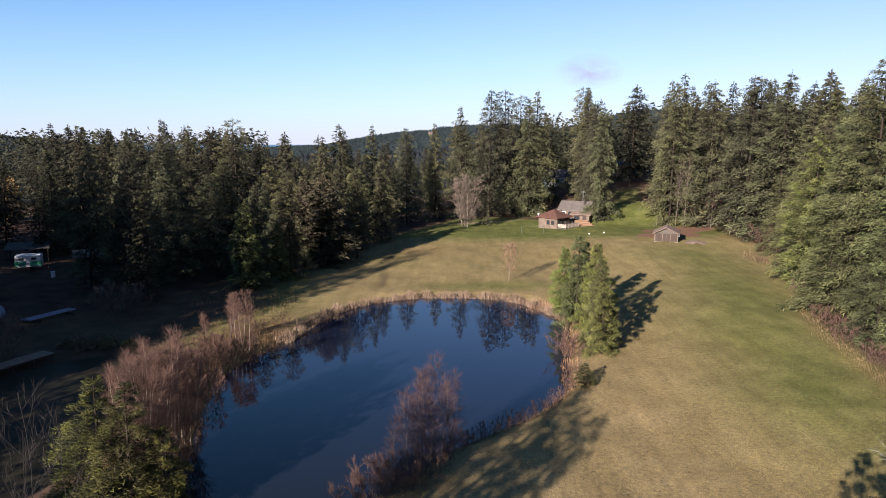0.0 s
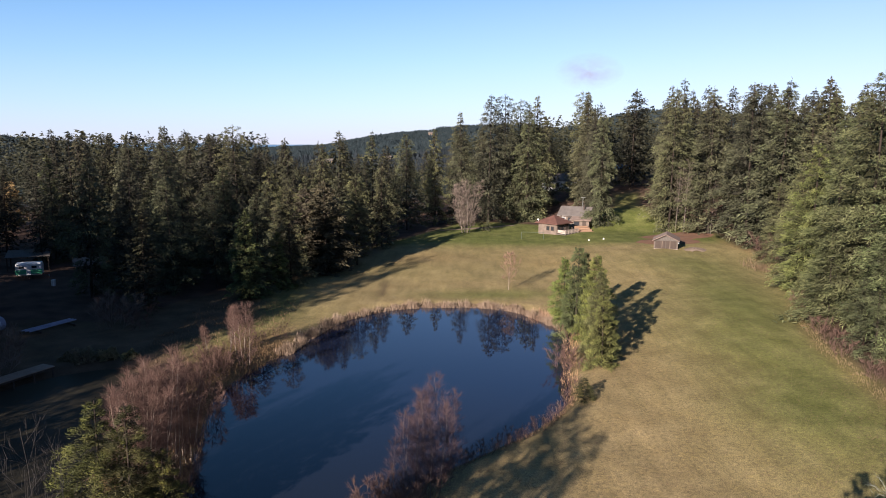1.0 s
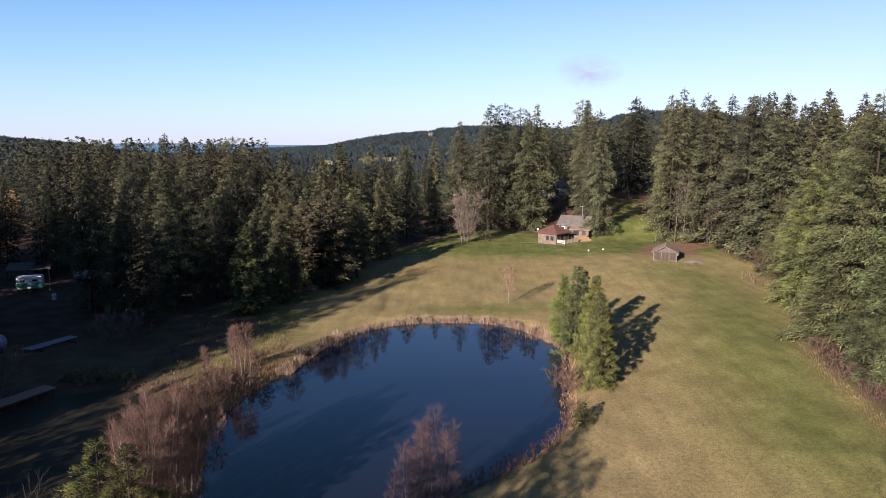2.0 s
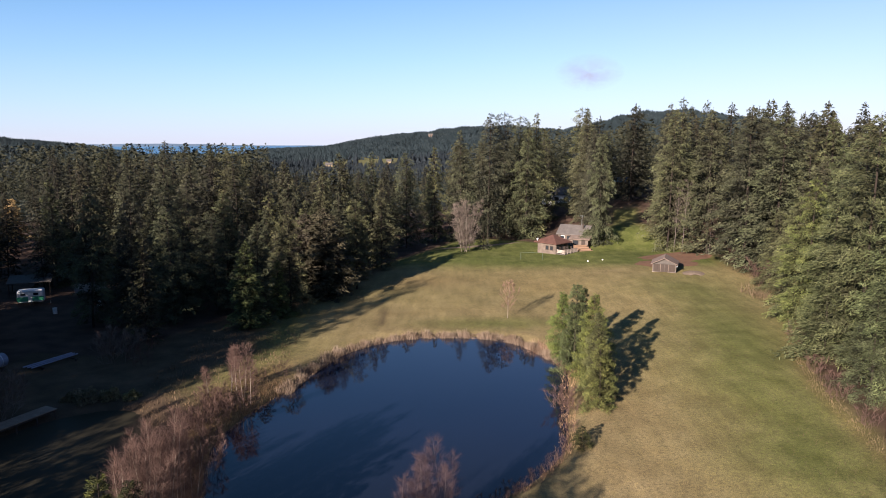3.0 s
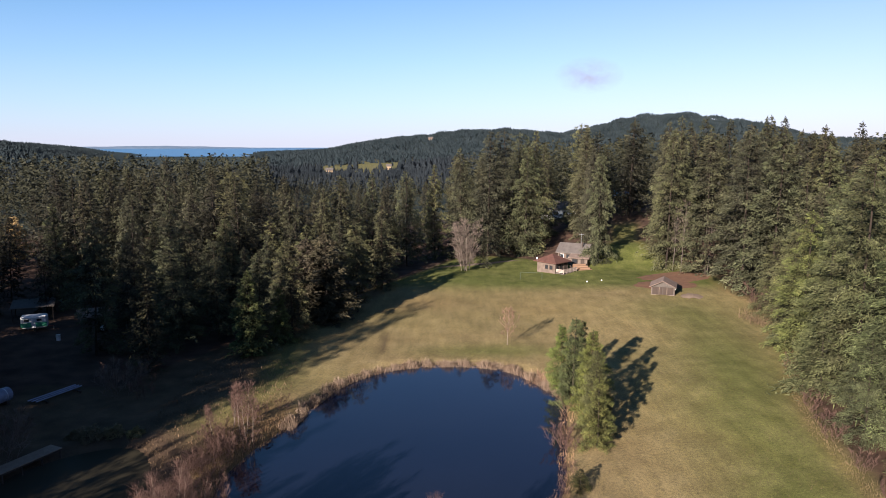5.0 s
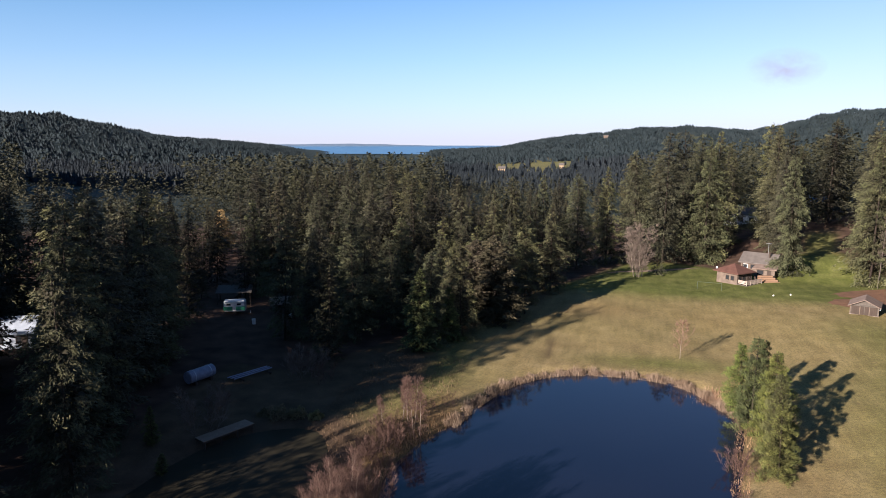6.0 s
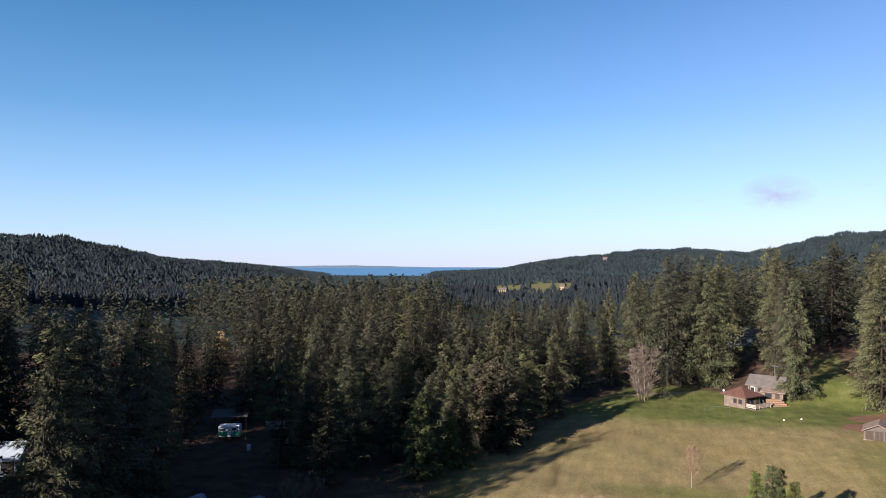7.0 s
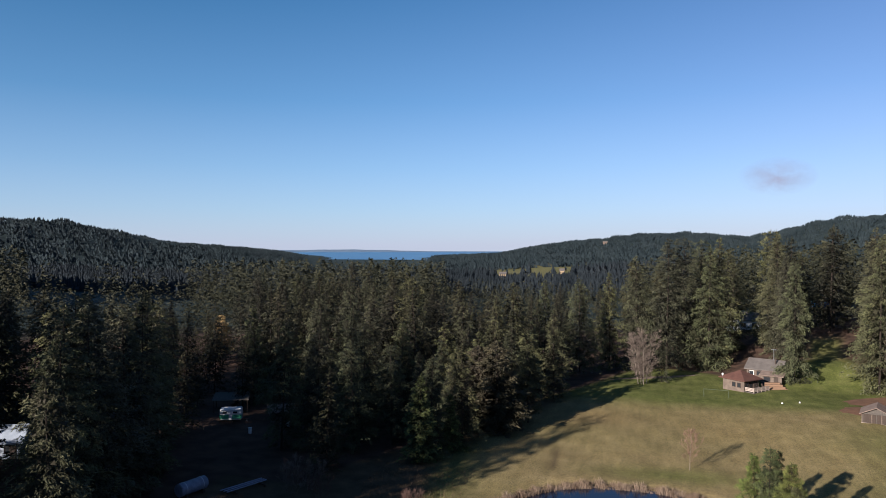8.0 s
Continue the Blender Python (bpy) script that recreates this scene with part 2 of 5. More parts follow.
def ground_material():
    m, n, l, b = material("meadow", 0.95, 0.0, 0.1)
    def layer(name):
        a = n.new("ShaderNodeAttribute")
        a.attribute_name = name
        return a.outputs["Fac"]
    broad = noise_tex(n, l, 0.055, 5)
    patch = noise_tex(n, l, 0.35, 5)
    tuft = noise_tex(n, l, 3.2, 5)
    blade = noise_tex(n, l, 13.0, 3)
    def signed(fac, gain):
        s = n.new("ShaderNodeMath")
        s.operation = "MULTIPLY_ADD"
        l.new(fac, s.inputs[0])
        s.inputs[1].default_value, s.inputs[2].default_value = gain, -0.5 * gain
        return s.outputs[0]
    def plus(a, c):
        s = n.new("ShaderNodeMath")
        s.operation = "ADD"
        s.use_clamp = True
        l.new(a, s.inputs[0])
        l.new(c, s.inputs[1])
        return s.outputs[0]
    dry = ramp(n, l, patch, [(0.25, (0.163, 0.124, 0.0605)), (0.5, (0.19, 0.147, 0.0735)), (0.75, (0.221, 0.173, 0.09))])
    lush = ramp(n, l, patch, [(0.25, (0.053, 0.064, 0.0145)), (0.5, (0.082, 0.0945, 0.026)), (0.75, (0.115, 0.12, 0.039))])
    green = plus(plus(layer("green"), signed(broad, 0.42)), signed(tuft, 0.4))
    c = mix(n, l, green, dry, lush)
    rusty = plus(layer("rusty"), signed(patch, 0.5))
    gate = n.new("ShaderNodeMath")
    gate.operation = "MULTIPLY"
    l.new(rusty, gate.inputs[0])
    l.new(layer("rusty"), gate.inputs[1])
    c = mix(n, l, gate.outputs[0], c, (0.1378, 0.0778, 0.038))
    streak = noise_tex(n, l, 0.9, 4, stretch=(1, 0.12, 1))
    c = mix(n, l, 0.6, c, ramp(n, l, streak, [(0.3, (0.78, 0.8, 0.76)), (0.5, (1.03, 1.03, 1.03)), (0.7, (1.26, 1.24, 1.2))]), "MULTIPLY")
    c = mix(n, l, 0.7, c, ramp(n, l, tuft, [(0.25, (0.5, 0.52, 0.5)), (0.5, (1.03, 1.03, 1.03)), (0.75, (1.5, 1.42, 1.25))]), "MULTIPLY")
    c = mix(n, l, 0.75, c, ramp(n, l, blade, [(0.3, (0.35, 0.35, 0.35)), (0.5, (0.95, 0.95, 0.95)), (0.7, (1.6, 1.55, 1.4))]), "MULTIPLY")
    # forest-floor duff, its dark colour also painted over shaded ground
    duff_shade = ramp(n, l, patch, [(0.3, (0.0335, 0.0222, 0.0163)), (0.7, (0.0823, 0.0517, 0.0362))])
    c = mix(n, l, layer("duff_shade"), c, duff_shade)
    c = mix(n, l, layer("canopy_shade"), c, ramp(n, l, broad, [(0.3, (0.015, 0.024, 0.022)), (0.7, (0.032, 0.042, 0.038))]))
    mud = ramp(n, l, tuft, [(0.3, (0.0287, 0.0216, 0.0146)), (0.7, (0.0689, 0.0485, 0.0307))])
    c = mix(n, l, layer("mud"), c, mud)
    l.new(c, b.inputs["Base Color"])
    h = n.new("ShaderNodeMath")
    h.operation = "ADD"
    l.new(tuft, h.inputs[0])
    l.new(blade, h.inputs[1])
    bump(n, l, b, h.outputs[0], 0.5, 0.07)
    return m


def water_material(name, deep, shallow, ripple=0.012, rough=0.03, silt=None):
    m, n, l, b = material(name, rough, 0.0, 0.5)
    b.inputs["IOR"].default_value = 1.33
    patch = noise_tex(n, l, 0.03, 3)
    c = ramp(n, l, patch, [(0.35, deep), (0.7, shallow)])
    if silt:  # shallow silty water towards the near end
        xyz, near = n.new("ShaderNodeSeparateXYZ"), n.new("ShaderNodeMapRange")
        l.new(n.new("ShaderNodeTexCoord").outputs["Object"], xyz.inputs[0])
        l.new(xyz.outputs["Y"], near.inputs["Value"])
        for key, v in (("From Min", 66), ("From Max", 36), ("To Min", 0), ("To Max", 1)):
            near.inputs[key].default_value = v
        c = mix(n, l, near.outputs["Result"], c, silt)
    l.new(c, b.inputs["Base Color"])
    if rough < 0.1:  # a breath of wind roughens the water here and there
        wind = noise_tex(n, l, 0.09, 4, stretch=(1, 0.35, 1))
        l.new(ramp(n, l, wind, [(0.42, (0.015,) * 3), (0.64, (0.06,) * 3)]), b.inputs["Roughness"])
    bump(n, l, b, noise_tex(n, l, 1.1, 3, stretch=(1, 0.5, 1)), ripple, 0.1)
    return m


GROUND = ground_material()
POND_WATER = water_material("pond_water", (0.005, 0.008, 0.02), (0.008, 0.011, 0.024), silt=(0.008, 0.009, 0.011))
# dark matt water with hardly any gloss
SLOUGH_WATER = water_material("dull_water", (0.022, 0.02, 0.014), (0.038, 0.034, 0.022), 0.05, 0.5)
SLOUGH_WATER.node_tree.nodes["Principled BSDF"].inputs["Specular IOR Level"].default_value = 0.04
SEA_WATER = water_material("sea_water", (0.02, 0.09, 0.2), (0.03, 0.11, 0.24), 0.3, 0.3)


# ---- building helpers ----
def part(name, bm, mat, parent=None, label="", smooth=False):
    me = bpy.data.meshes.new(name)
    bm.to_mesh(me)
    bm.free()
    me.materials.append(mat)
    if smooth:
        for p in me.polygons:
            p.use_smooth = True
    ob = new(name, me)
    ob.parent = parent
    if label:
        tagged(ob, label)
    return ob


def thing(name, m, label, category, group=""):
    ob = new(name)
    ob.matrix_world = m
    return tagged(ob, label, category, group)


def mesh_of(name, verts, faces, mat, smooth=False):
    me = bpy.data.meshes.new(name)
    me.from_pydata(verts, [], faces)
    me.materials.append(mat)
    if smooth:
        me.polygons.foreach_set("use_smooth", np.ones(len(me.polygons), dtype=bool))
    return me


def box(bm, x0, x1, y0, y1, z0, z1, turn=None, bevel=0.0):
    vs = [bm.verts.new((x, y, z)) for z in (z0, z1) for x, y in ((x0, y0), (x1, y0), (x1, y1), (x0, y1))]
    fs = [bm.faces.new([vs[i] for i in f]) for f in ((3, 2, 1, 0), (4, 5, 6, 7), (0, 1, 5, 4), (1, 2, 6, 5), (2, 3, 7, 6), (3, 0, 4, 7))]
    if turn:
        bmesh.ops.transform(bm, matrix=turn, verts=vs)
    if bevel:
        bmesh.ops.bevel(bm, geom=list({e for f in fs for e in f.edges}), offset=bevel, segments=1, affect="EDGES")
    return bm


def boxed(*a, **k):
    return box(bmesh.new(), *a, **k)


def slab(bm, corners, thick):
    """A sloping slab from its upper corners, going round, and its thickness downwards."""
    top = [bm.verts.new(c) for c in corners]
    low = [bm.verts.new((c[0], c[1], c[2] - thick)) for c in corners]
    bm.faces.new(top)
    bm.faces.new(low[::-1])
    for i in range(len(top)):
        j = (i + 1) % len(top)
        bm.faces.new((top[j], top[i], low[i], low[j]))
    return bm


def rod(bm, p, q, r0, r1=None, sides=6):
    p, q, r1 = Vector(p), Vector(q), r0 if r1 is None else r1
    z = (q - p).normalized()
    x = z.orthogonal().normalized()
    y = z.cross(x)
    rings = []
    for c, r in ((p, r0), (q, r1)):
        rings.append([bm.verts.new(c + r * (math.cos(6.2832 * k / sides) * x + math.sin(6.2832 * k / sides) * y)) for k in range(sides)])
    for k in range(sides):
        j = (k + 1) % sides
        bm.faces.new((rings[0][k], rings[0][j], rings[1][j], rings[1][k]))
    bm.faces.new(rings[0][::-1])
    bm.faces.new(rings[1])
    return bm


# ---- the lie of the land ----
def step(a, b, v):
    t = np.clip((v - a) / (b - a), 0, 1)
    return t * t * (3 - 2 * t)


def loop_curve(points, per=6):
    p = np.array(points, float)
    a, b, c, d = np.roll(p, 1, 0), p, np.roll(p, -1, 0), np.roll(p, -2, 0)
    out = []
    for t in np.arange(per) / per:
        out.append(0.5 * (2 * b + (c - a) * t + (2 * a - 5 * b + 4 * c - d) * t * t + (3 * b - a - 3 * c + d) * t ** 3))
    return np.stack(out, 1).reshape(-1, 2)


POND = loop_curve([(-15.5, 36), (-17.2, 45), (-19.3, 54), (-20.8, 62), (-19.8, 69), (-17.8, 75), (-16, 83), (-13.2, 90.5), (-8, 96), (-2, 98),
                   (5, 97.8), (10, 95.5), (13.5, 90), (14.9, 83), (13.6, 75), (12.2, 67), (10.9, 61), (7.5, 55.5), (3.5, 51.5), (-1.5, 46.5), (-5.5, 40), (-9.5, 34)])
SLOUGH = loop_curve([(-42.2, 62.5), (-39, 67.6), (-34, 70), (-30.5, 67), (-27.5, 59), (-26, 49), (-28, 40), (-36, 36), (-43, 43), (-43.5, 54)])


def shore(poly, x, y):
    """Distance from the bank of a pool: negative inside it."""
    x, y = np.asarray(x, float), np.asarray(y, float)
    best, inside = np.full(x.shape, 1e9), np.zeros(x.shape, bool)
    for (ax, ay), (bx, by) in zip(poly, np.roll(poly, -1, 0)):
        ex, ey = bx - ax, by - ay
        t = np.clip(((x - ax) * ex + (y - ay) * ey) / (ex * ex + ey * ey), 0, 1)
        best = np.minimum(best, (x - ax - t * ex) ** 2 + (y - ay - t * ey) ** 2)
        if ey:
            inside ^= ((ay > y) != (by > y)) & (x < ax + (y - ay) / ey * ex)
    d = np.sqrt(best)
    return np.where(inside, -d, d)


def land(x, y):
    x, y = np.asarray(x, float), np.asarray(y, float)
    near = 0.5 + 2.0 * step(15, 41, x) * (1 - 0.75 * step(125, 160, y)) * step(5, 50, y) + 1.7 * step(100, 160, y) * step(-30, 5, x)
    near += 1.3 * step(40, 85, -x) + 2.0 * step(45, 75, x) * step(100, 150, y)
    near += 3.4 * step(160, 178, y) * step(24, 42, x) * (1 - step(300, 420, y)) + 2.0 * step(190, 225, y) * step(10, 30, x) * (1 - step(300, 420, y))
    near += 0.12 * np.sin(x * 0.21 + 1) * np.sin(y * 0.17) + 0.06 * np.sin(x * 0.63) * np.sin(y * 0.52 + 2)
    r, az = np.hypot(x, y), np.degrees(np.arctan2(-x, y))
    valley = -11.0 * step(260, 1200, r)
    far = np.interp(az, [8, 14, 20, 27], [2300, 1700, 1600, 1900])
    skyline = np.interp(az, [-60, -34, -29, -26.8, -22.9, -18.3, -14.3, -11.2, -9.7, -6.6, -4, -0.3, 3.2, 7.3, 9.4, 14, 18.9, 23.4, 26.1, 27.5, 31.4, 35.5, 39.4, 43, 46.5, 60, 90],
                        [0.01, 0.004, 0.006, 0.0112, 0.0292, 0.039, 0.0295, 0.0175, 0.0135, 0.0172, 0.0165, 0.0152, 0.0095, 0.0, -0.006, -0.0115, -0.0185, -0.018, -0.009, -0.0055, 0.001, 0.008, 0.021, 0.033, 0.038, 0.03, 0.0])
    crest = np.maximum(33.4 + skyline * far - 3.5 - 8 * step(5, 10, az) * (1 - step(24.5, 27.5, az)), -3)
    lobes = 1 + 0.1 * np.sin(az * 0.9 + r * 0.004) * np.sin(r * 0.006 + az * 0.35) + 0.05 * np.sin(az * 2.3 - r * 0.011)
    hill = crest * (0.2 * step(420, 0.65 * far, r) + 0.8 * step(0.5 * far, far, r) * lobes)
    hill *= 1 - step(1.15 * far, 1.9 * far, r) * step(4, 8, az) * (1 - step(33, 40, az))
    sink = -8 * step(1.4 * far, 2.0 * far, r) * step(2, 8, az) * (1 - step(33, 40, az))
    lane = 0.85 * x - 0.53 * y
    # rise out of view, added so that its firs shade the western wood
    west = 12 * step(87, 99, -lane) * step(8, 60, -x - 1.06 * y) * step(-60, -20, y) * (1 - step(200, 260, -x))
    # hill out of view, added to shade the hollow beyond the wood
    west += 125 * np.exp(-((x + 455) / 130) ** 2 - ((y - 140) / 140) ** 2)
    z = near + valley + hill + sink + west
    d = np.minimum(shore(POND, x, y), shore(SLOUGH, x, y)) if x.ndim == 0 else None
    if d is None:
        d = np.full(x.shape, 1e5)
        m = (np.abs(x) < 70) & (y > 10) & (y < 130)
        d[m] = np.minimum(shore(POND, x[m], y[m]), shore(SLOUGH, x[m], y[m]))
    bed = -1.4 * step(0, 4, -d) - 0.12
    return np.where(d < 0, bed, np.minimum(z, -0.1 + 0.55 * step(0, 2.2, d) + np.maximum(d - 2.2, 0) * 0.25 + np.maximum(d - 30, 0) * 9))


def at(x, y, sink=0.05):
    return float(land(x, y)) - sink


def spread(lo, hi, fine, reach, grow=1.13):
    mid = list(np.arange(lo, hi + 0.01, fine))
    up, s = [], fine
    while hi + sum(up) < reach:
        s *= grow
        up.append(s)
    right = hi + np.cumsum(up)
    down, s = [], fine
    while lo - sum(down) > -reach:
        s *= grow
        down.append(s)
    return np.concatenate([(lo - np.cumsum(down))[::-1], mid, right])


def forest_here(x, y):
    """How far a place lies inside the woods (over 0: among the trees)."""
    right = np.interp(y, [20, 45, 56, 62, 71, 84, 100, 120, 135, 150, 175], [34, 36, 37.5, 38.5, 40, 44, 52, 57, 56, 58, 52])
    left = np.interp(y, [85, 100, 116, 135, 150, 165, 180], [-42, -36, -27, -20, -13, -3, 4])
    back = 178 + 6 * np.sin(np.asarray(x) * 0.15)
    return np.maximum(np.maximum(np.asarray(x) - right, np.where(np.asarray(y) > 88, left - np.asarray(x), -50)), np.asarray(y) - back)


def build_ground():
    xs, ys = spread(-66, 60, 0.8, 4850), spread(26, 176, 0.8, 4850)
    X, Y = np.meshgrid(xs, ys)
    Z = land(X.ravel(), Y.ravel())
    nx, ny = len(xs), len(ys)
    verts = np.stack([X.ravel(), Y.ravel(), Z], 1)
    i = (np.arange(ny - 1)[:, None] * nx + np.arange(nx - 1)[None]).ravel()
    faces = np.stack([i, i + 1, i + 1 + nx, i + nx], 1)
    me = mesh_of("ground", verts.tolist(), faces.tolist(), GROUND, True)
    x, y = X.ravel(), Y.ravel()
    d = np.full(x.shape, 99.0)
    m = (np.abs(x) < 70) & (y > 10) & (y < 130)
    d[m] = np.minimum(shore(POND, x[m], y[m]), shore(SLOUGH, x[m], y[m]))
    green = 0.05 + 0.18 * step(100, 125, y) + 0.8 * step(140, 152, y + 0.15 * x) * (1 - step(178, 190, y))
    green += 0.48 * np.exp(-((x - np.interp(y, [55, 64, 77, 90, 109], [31, 34.5, 36, 39.5, 43])) / 7.5) ** 2) * step(30, 55, y) * (1 - step(118, 135, y)) + 0.12 * np.exp(-((x - 25) / 5) ** 2 - ((y - 92) / 18) ** 2)
    green += 0.7 * np.exp(-((x - 7) / 12) ** 2 - ((y - 104) / 3.6) ** 2) + 0.45 * step(18, 24, -x) * step(60, 75, y) + 0.3 * np.exp(-((x + 22) / 8) ** 2 - ((y - 92) / 12) ** 2)
    green += 0.3 * step(17, 33, x) * step(20, 40, y) * (1 - step(85, 125, y))
    field = step(470, 540, np.hypot(x, y)) * (1 - step(1190, 1260, np.hypot(x, y))) * np.exp(-((np.degrees(np.arctan2(-x, y)) - 6.5) / 6) ** 4)
    rusty = 0.5 * np.exp(-((x + 5) / 14) ** 2 - ((y - 133) / 9) ** 2) + 0.4 * np.exp(-((x - 20) / 10) ** 2 - ((y - 128) / 9) ** 2)
    rusty += 0.15 * np.clip(1.5 * field, 0, 1) + 0.8 * np.exp(-(shore(POND, x, y) - 3.5) ** 2 / 26.0) * step(15, 19, -x) * (1 - step(78, 92, y))
    rusty += 0.5 * np.exp(-(forest_here(x, y) + 0.7) ** 2 / 1.2) * step(20, 30, x)
    # yard: ground darkened up to the wood's shadow edge, which follows the sun
    yard = np.maximum(step(34, 40, -x) * step(66, 72, y) * (1 - step(88, 96, y)), step(0, 5, 0.53 * y - 0.85 * x - np.interp(y, [60, 90, 105, 150], [60, 66, 76, 85])) * step(34, 40, y) * (1 - step(140, 156, y)) * step(8, 12, -x))
    duff_shade = np.maximum(np.maximum(step(-1.0, 2.5, forest_here(x, y)) * (1 - 0.95 * np.clip(field * 1.6, 0, 1)), 0.85 * yard), step(47, 55, -x) * (1 - step(180, 240, y)))
    # shaded ground round the backwater darkened with the duff colour
    duff_shade = np.maximum(duff_shade, 0.9 * (1 - step(2, 12, np.where(m, shore(SLOUGH, x, y), 99))) * step(23, 26, -x))
    # far wood colour, also darkening the open hollow in place of its shade
    canopy_shade = np.maximum(step(1230, 1400, np.hypot(x, y)), step(245, 290, np.hypot(x, y)) * (1 - np.clip(1.6 * field, 0, 1)))
    # shade on the near end of the spit painted in the same way
    duff_shade = np.maximum(duff_shade, step(12, 15, -x) * step(10, 14, y) * (1 - step(41, 46, y)))
    glade = step(0.238, 0.25, x / np.maximum(y, 1)) * (1 - step(0.275, 0.29, x / np.maximum(y, 1))) * step(150, 160, y) * (1 - step(206, 216, y))
    duff_shade, green = duff_shade * (1 - glade), np.maximum(green, 0.8 * glade)
    mud = np.where(d < 0, 1.0, 0.75 * (1 - step(0, 1.6, d)))
    mud = np.maximum(mud, 0.7 * np.exp(-((x + 9.4 + 0.05 * (y - 108)) / 0.55) ** 2) * step(101, 104, y) * (1 - step(111, 116, y)))
    for name, v in (("green", green), ("rusty", rusty), ("duff_shade", duff_shade), ("mud", mud), ("canopy_shade", canopy_shade)):
        me.attributes.new(name, "FLOAT", "POINT").data.foreach_set("value", np.clip(v, 0, 1).astype(np.float32))
    return tagged(new("ground", me), "meadow of dry tan and green winter grass with wooded hills behind", "ground", kind="structure")


build_ground()


def water_sheet(name, poly, mat, z, label):
    bm = bmesh.new()
    bm.faces.new([bm.verts.new((x, y, z)) for x, y in poly])
    bmesh.ops.triangulate(bm, faces=bm.faces[:])
    ob = part(name, bm, mat)
    return tagged(ob, label, "water", kind="structure")


def widened(poly, by):
    c = poly.mean(0)
    return [tuple(p + (p - c) / np.linalg.norm(p - c) * by) for p in poly]


water_sheet("water_pond", widened(POND, 0.9), POND_WATER, 0.0, "still dark blue pond water mirroring the firs and the sky")
water_sheet("water_slough", widened(SLOUGH, 0.7), SLOUGH_WATER, 0.0, "dark dull backwater in deep shade beside the wooden dock")
water_sheet("water_sea", [(-3400, 2000), (-200, 2000), (-200, 4840), (-3400, 4840)], SEA_WATER, -10.0, "distant strip of blue sea between the wooded hills")



def far_shore():
    """The low wooded shore across the water, four and a half kilometres off."""
    g = np.random.default_rng(12)
    az = np.radians(np.linspace(8, 33, 140))
    t = np.linspace(0, 1, 140)
    top = 3.0 + 13 * np.exp(-((t - 0.55) / 0.2) ** 2) + 7 * np.exp(-((t - 0.85) / 0.18) ** 2) + 0.7 * np.sin(t * 61) + g.normal(0, 0.35, 140)
    verts, n = [], 140
    for r, lift in ((4440, 0.0), (4500, 0.75), (4560, 1.0), (4700, 0.0)):
        verts += [(-r * math.sin(a), r * math.cos(a), -10.6 + lift * h) for a, h in zip(az, top)]
    faces = [(i * n + k, i * n + k + 1, (i + 1) * n + k + 1, (i + 1) * n + k) for i in range(3) for k in range(n - 1)]
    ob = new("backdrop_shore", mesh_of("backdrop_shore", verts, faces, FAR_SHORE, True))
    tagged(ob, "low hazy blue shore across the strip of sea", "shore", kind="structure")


far_shore()

# ---- trees ----
def tri_soup(centres, size, rng, flat=0.6, out=None, slim=0.4):
    """Small needle sprays as loose triangles about the given centres. out: the way that each spray points."""
    n = len(centres)
    a = rng.normal(size=(n, 3))
    a[:, 2] *= flat
    if out is not None:
        a += 1.5 * out
    a /= np.linalg.norm(a, axis=1)[:, None]
    b = np.cross(a, rng.normal(size=(n, 3)) + [0, 0, 1.2])
    b /= np.linalg.norm(b, axis=1)[:, None] + 1e-9
    s = (size * rng.uniform(0.6, 1.35, n))[:, None]
    v = np.stack([centres + a * s, centres - a * s * 0.6 + b * s * slim, centres - a * s * 0.6 - b * s * slim], 1)
    return v.reshape(-1, 3)


def trunk_arrays(pts, radii, sides=6):
    verts, faces = [], []
    for (x, y, z), r in zip(pts, radii):
        for k in range(sides):
            verts.append((x + r * math.cos(6.2832 * k / sides), y + r * math.sin(6.2832 * k / sides), z))
    for i in range(len(pts) - 1):
        for k in range(sides):
            j = (k + 1) % sides
            faces.append((i * sides + k, i * sides + j, (i + 1) * sides + j, (i + 1) * sides + k))
    return verts, faces


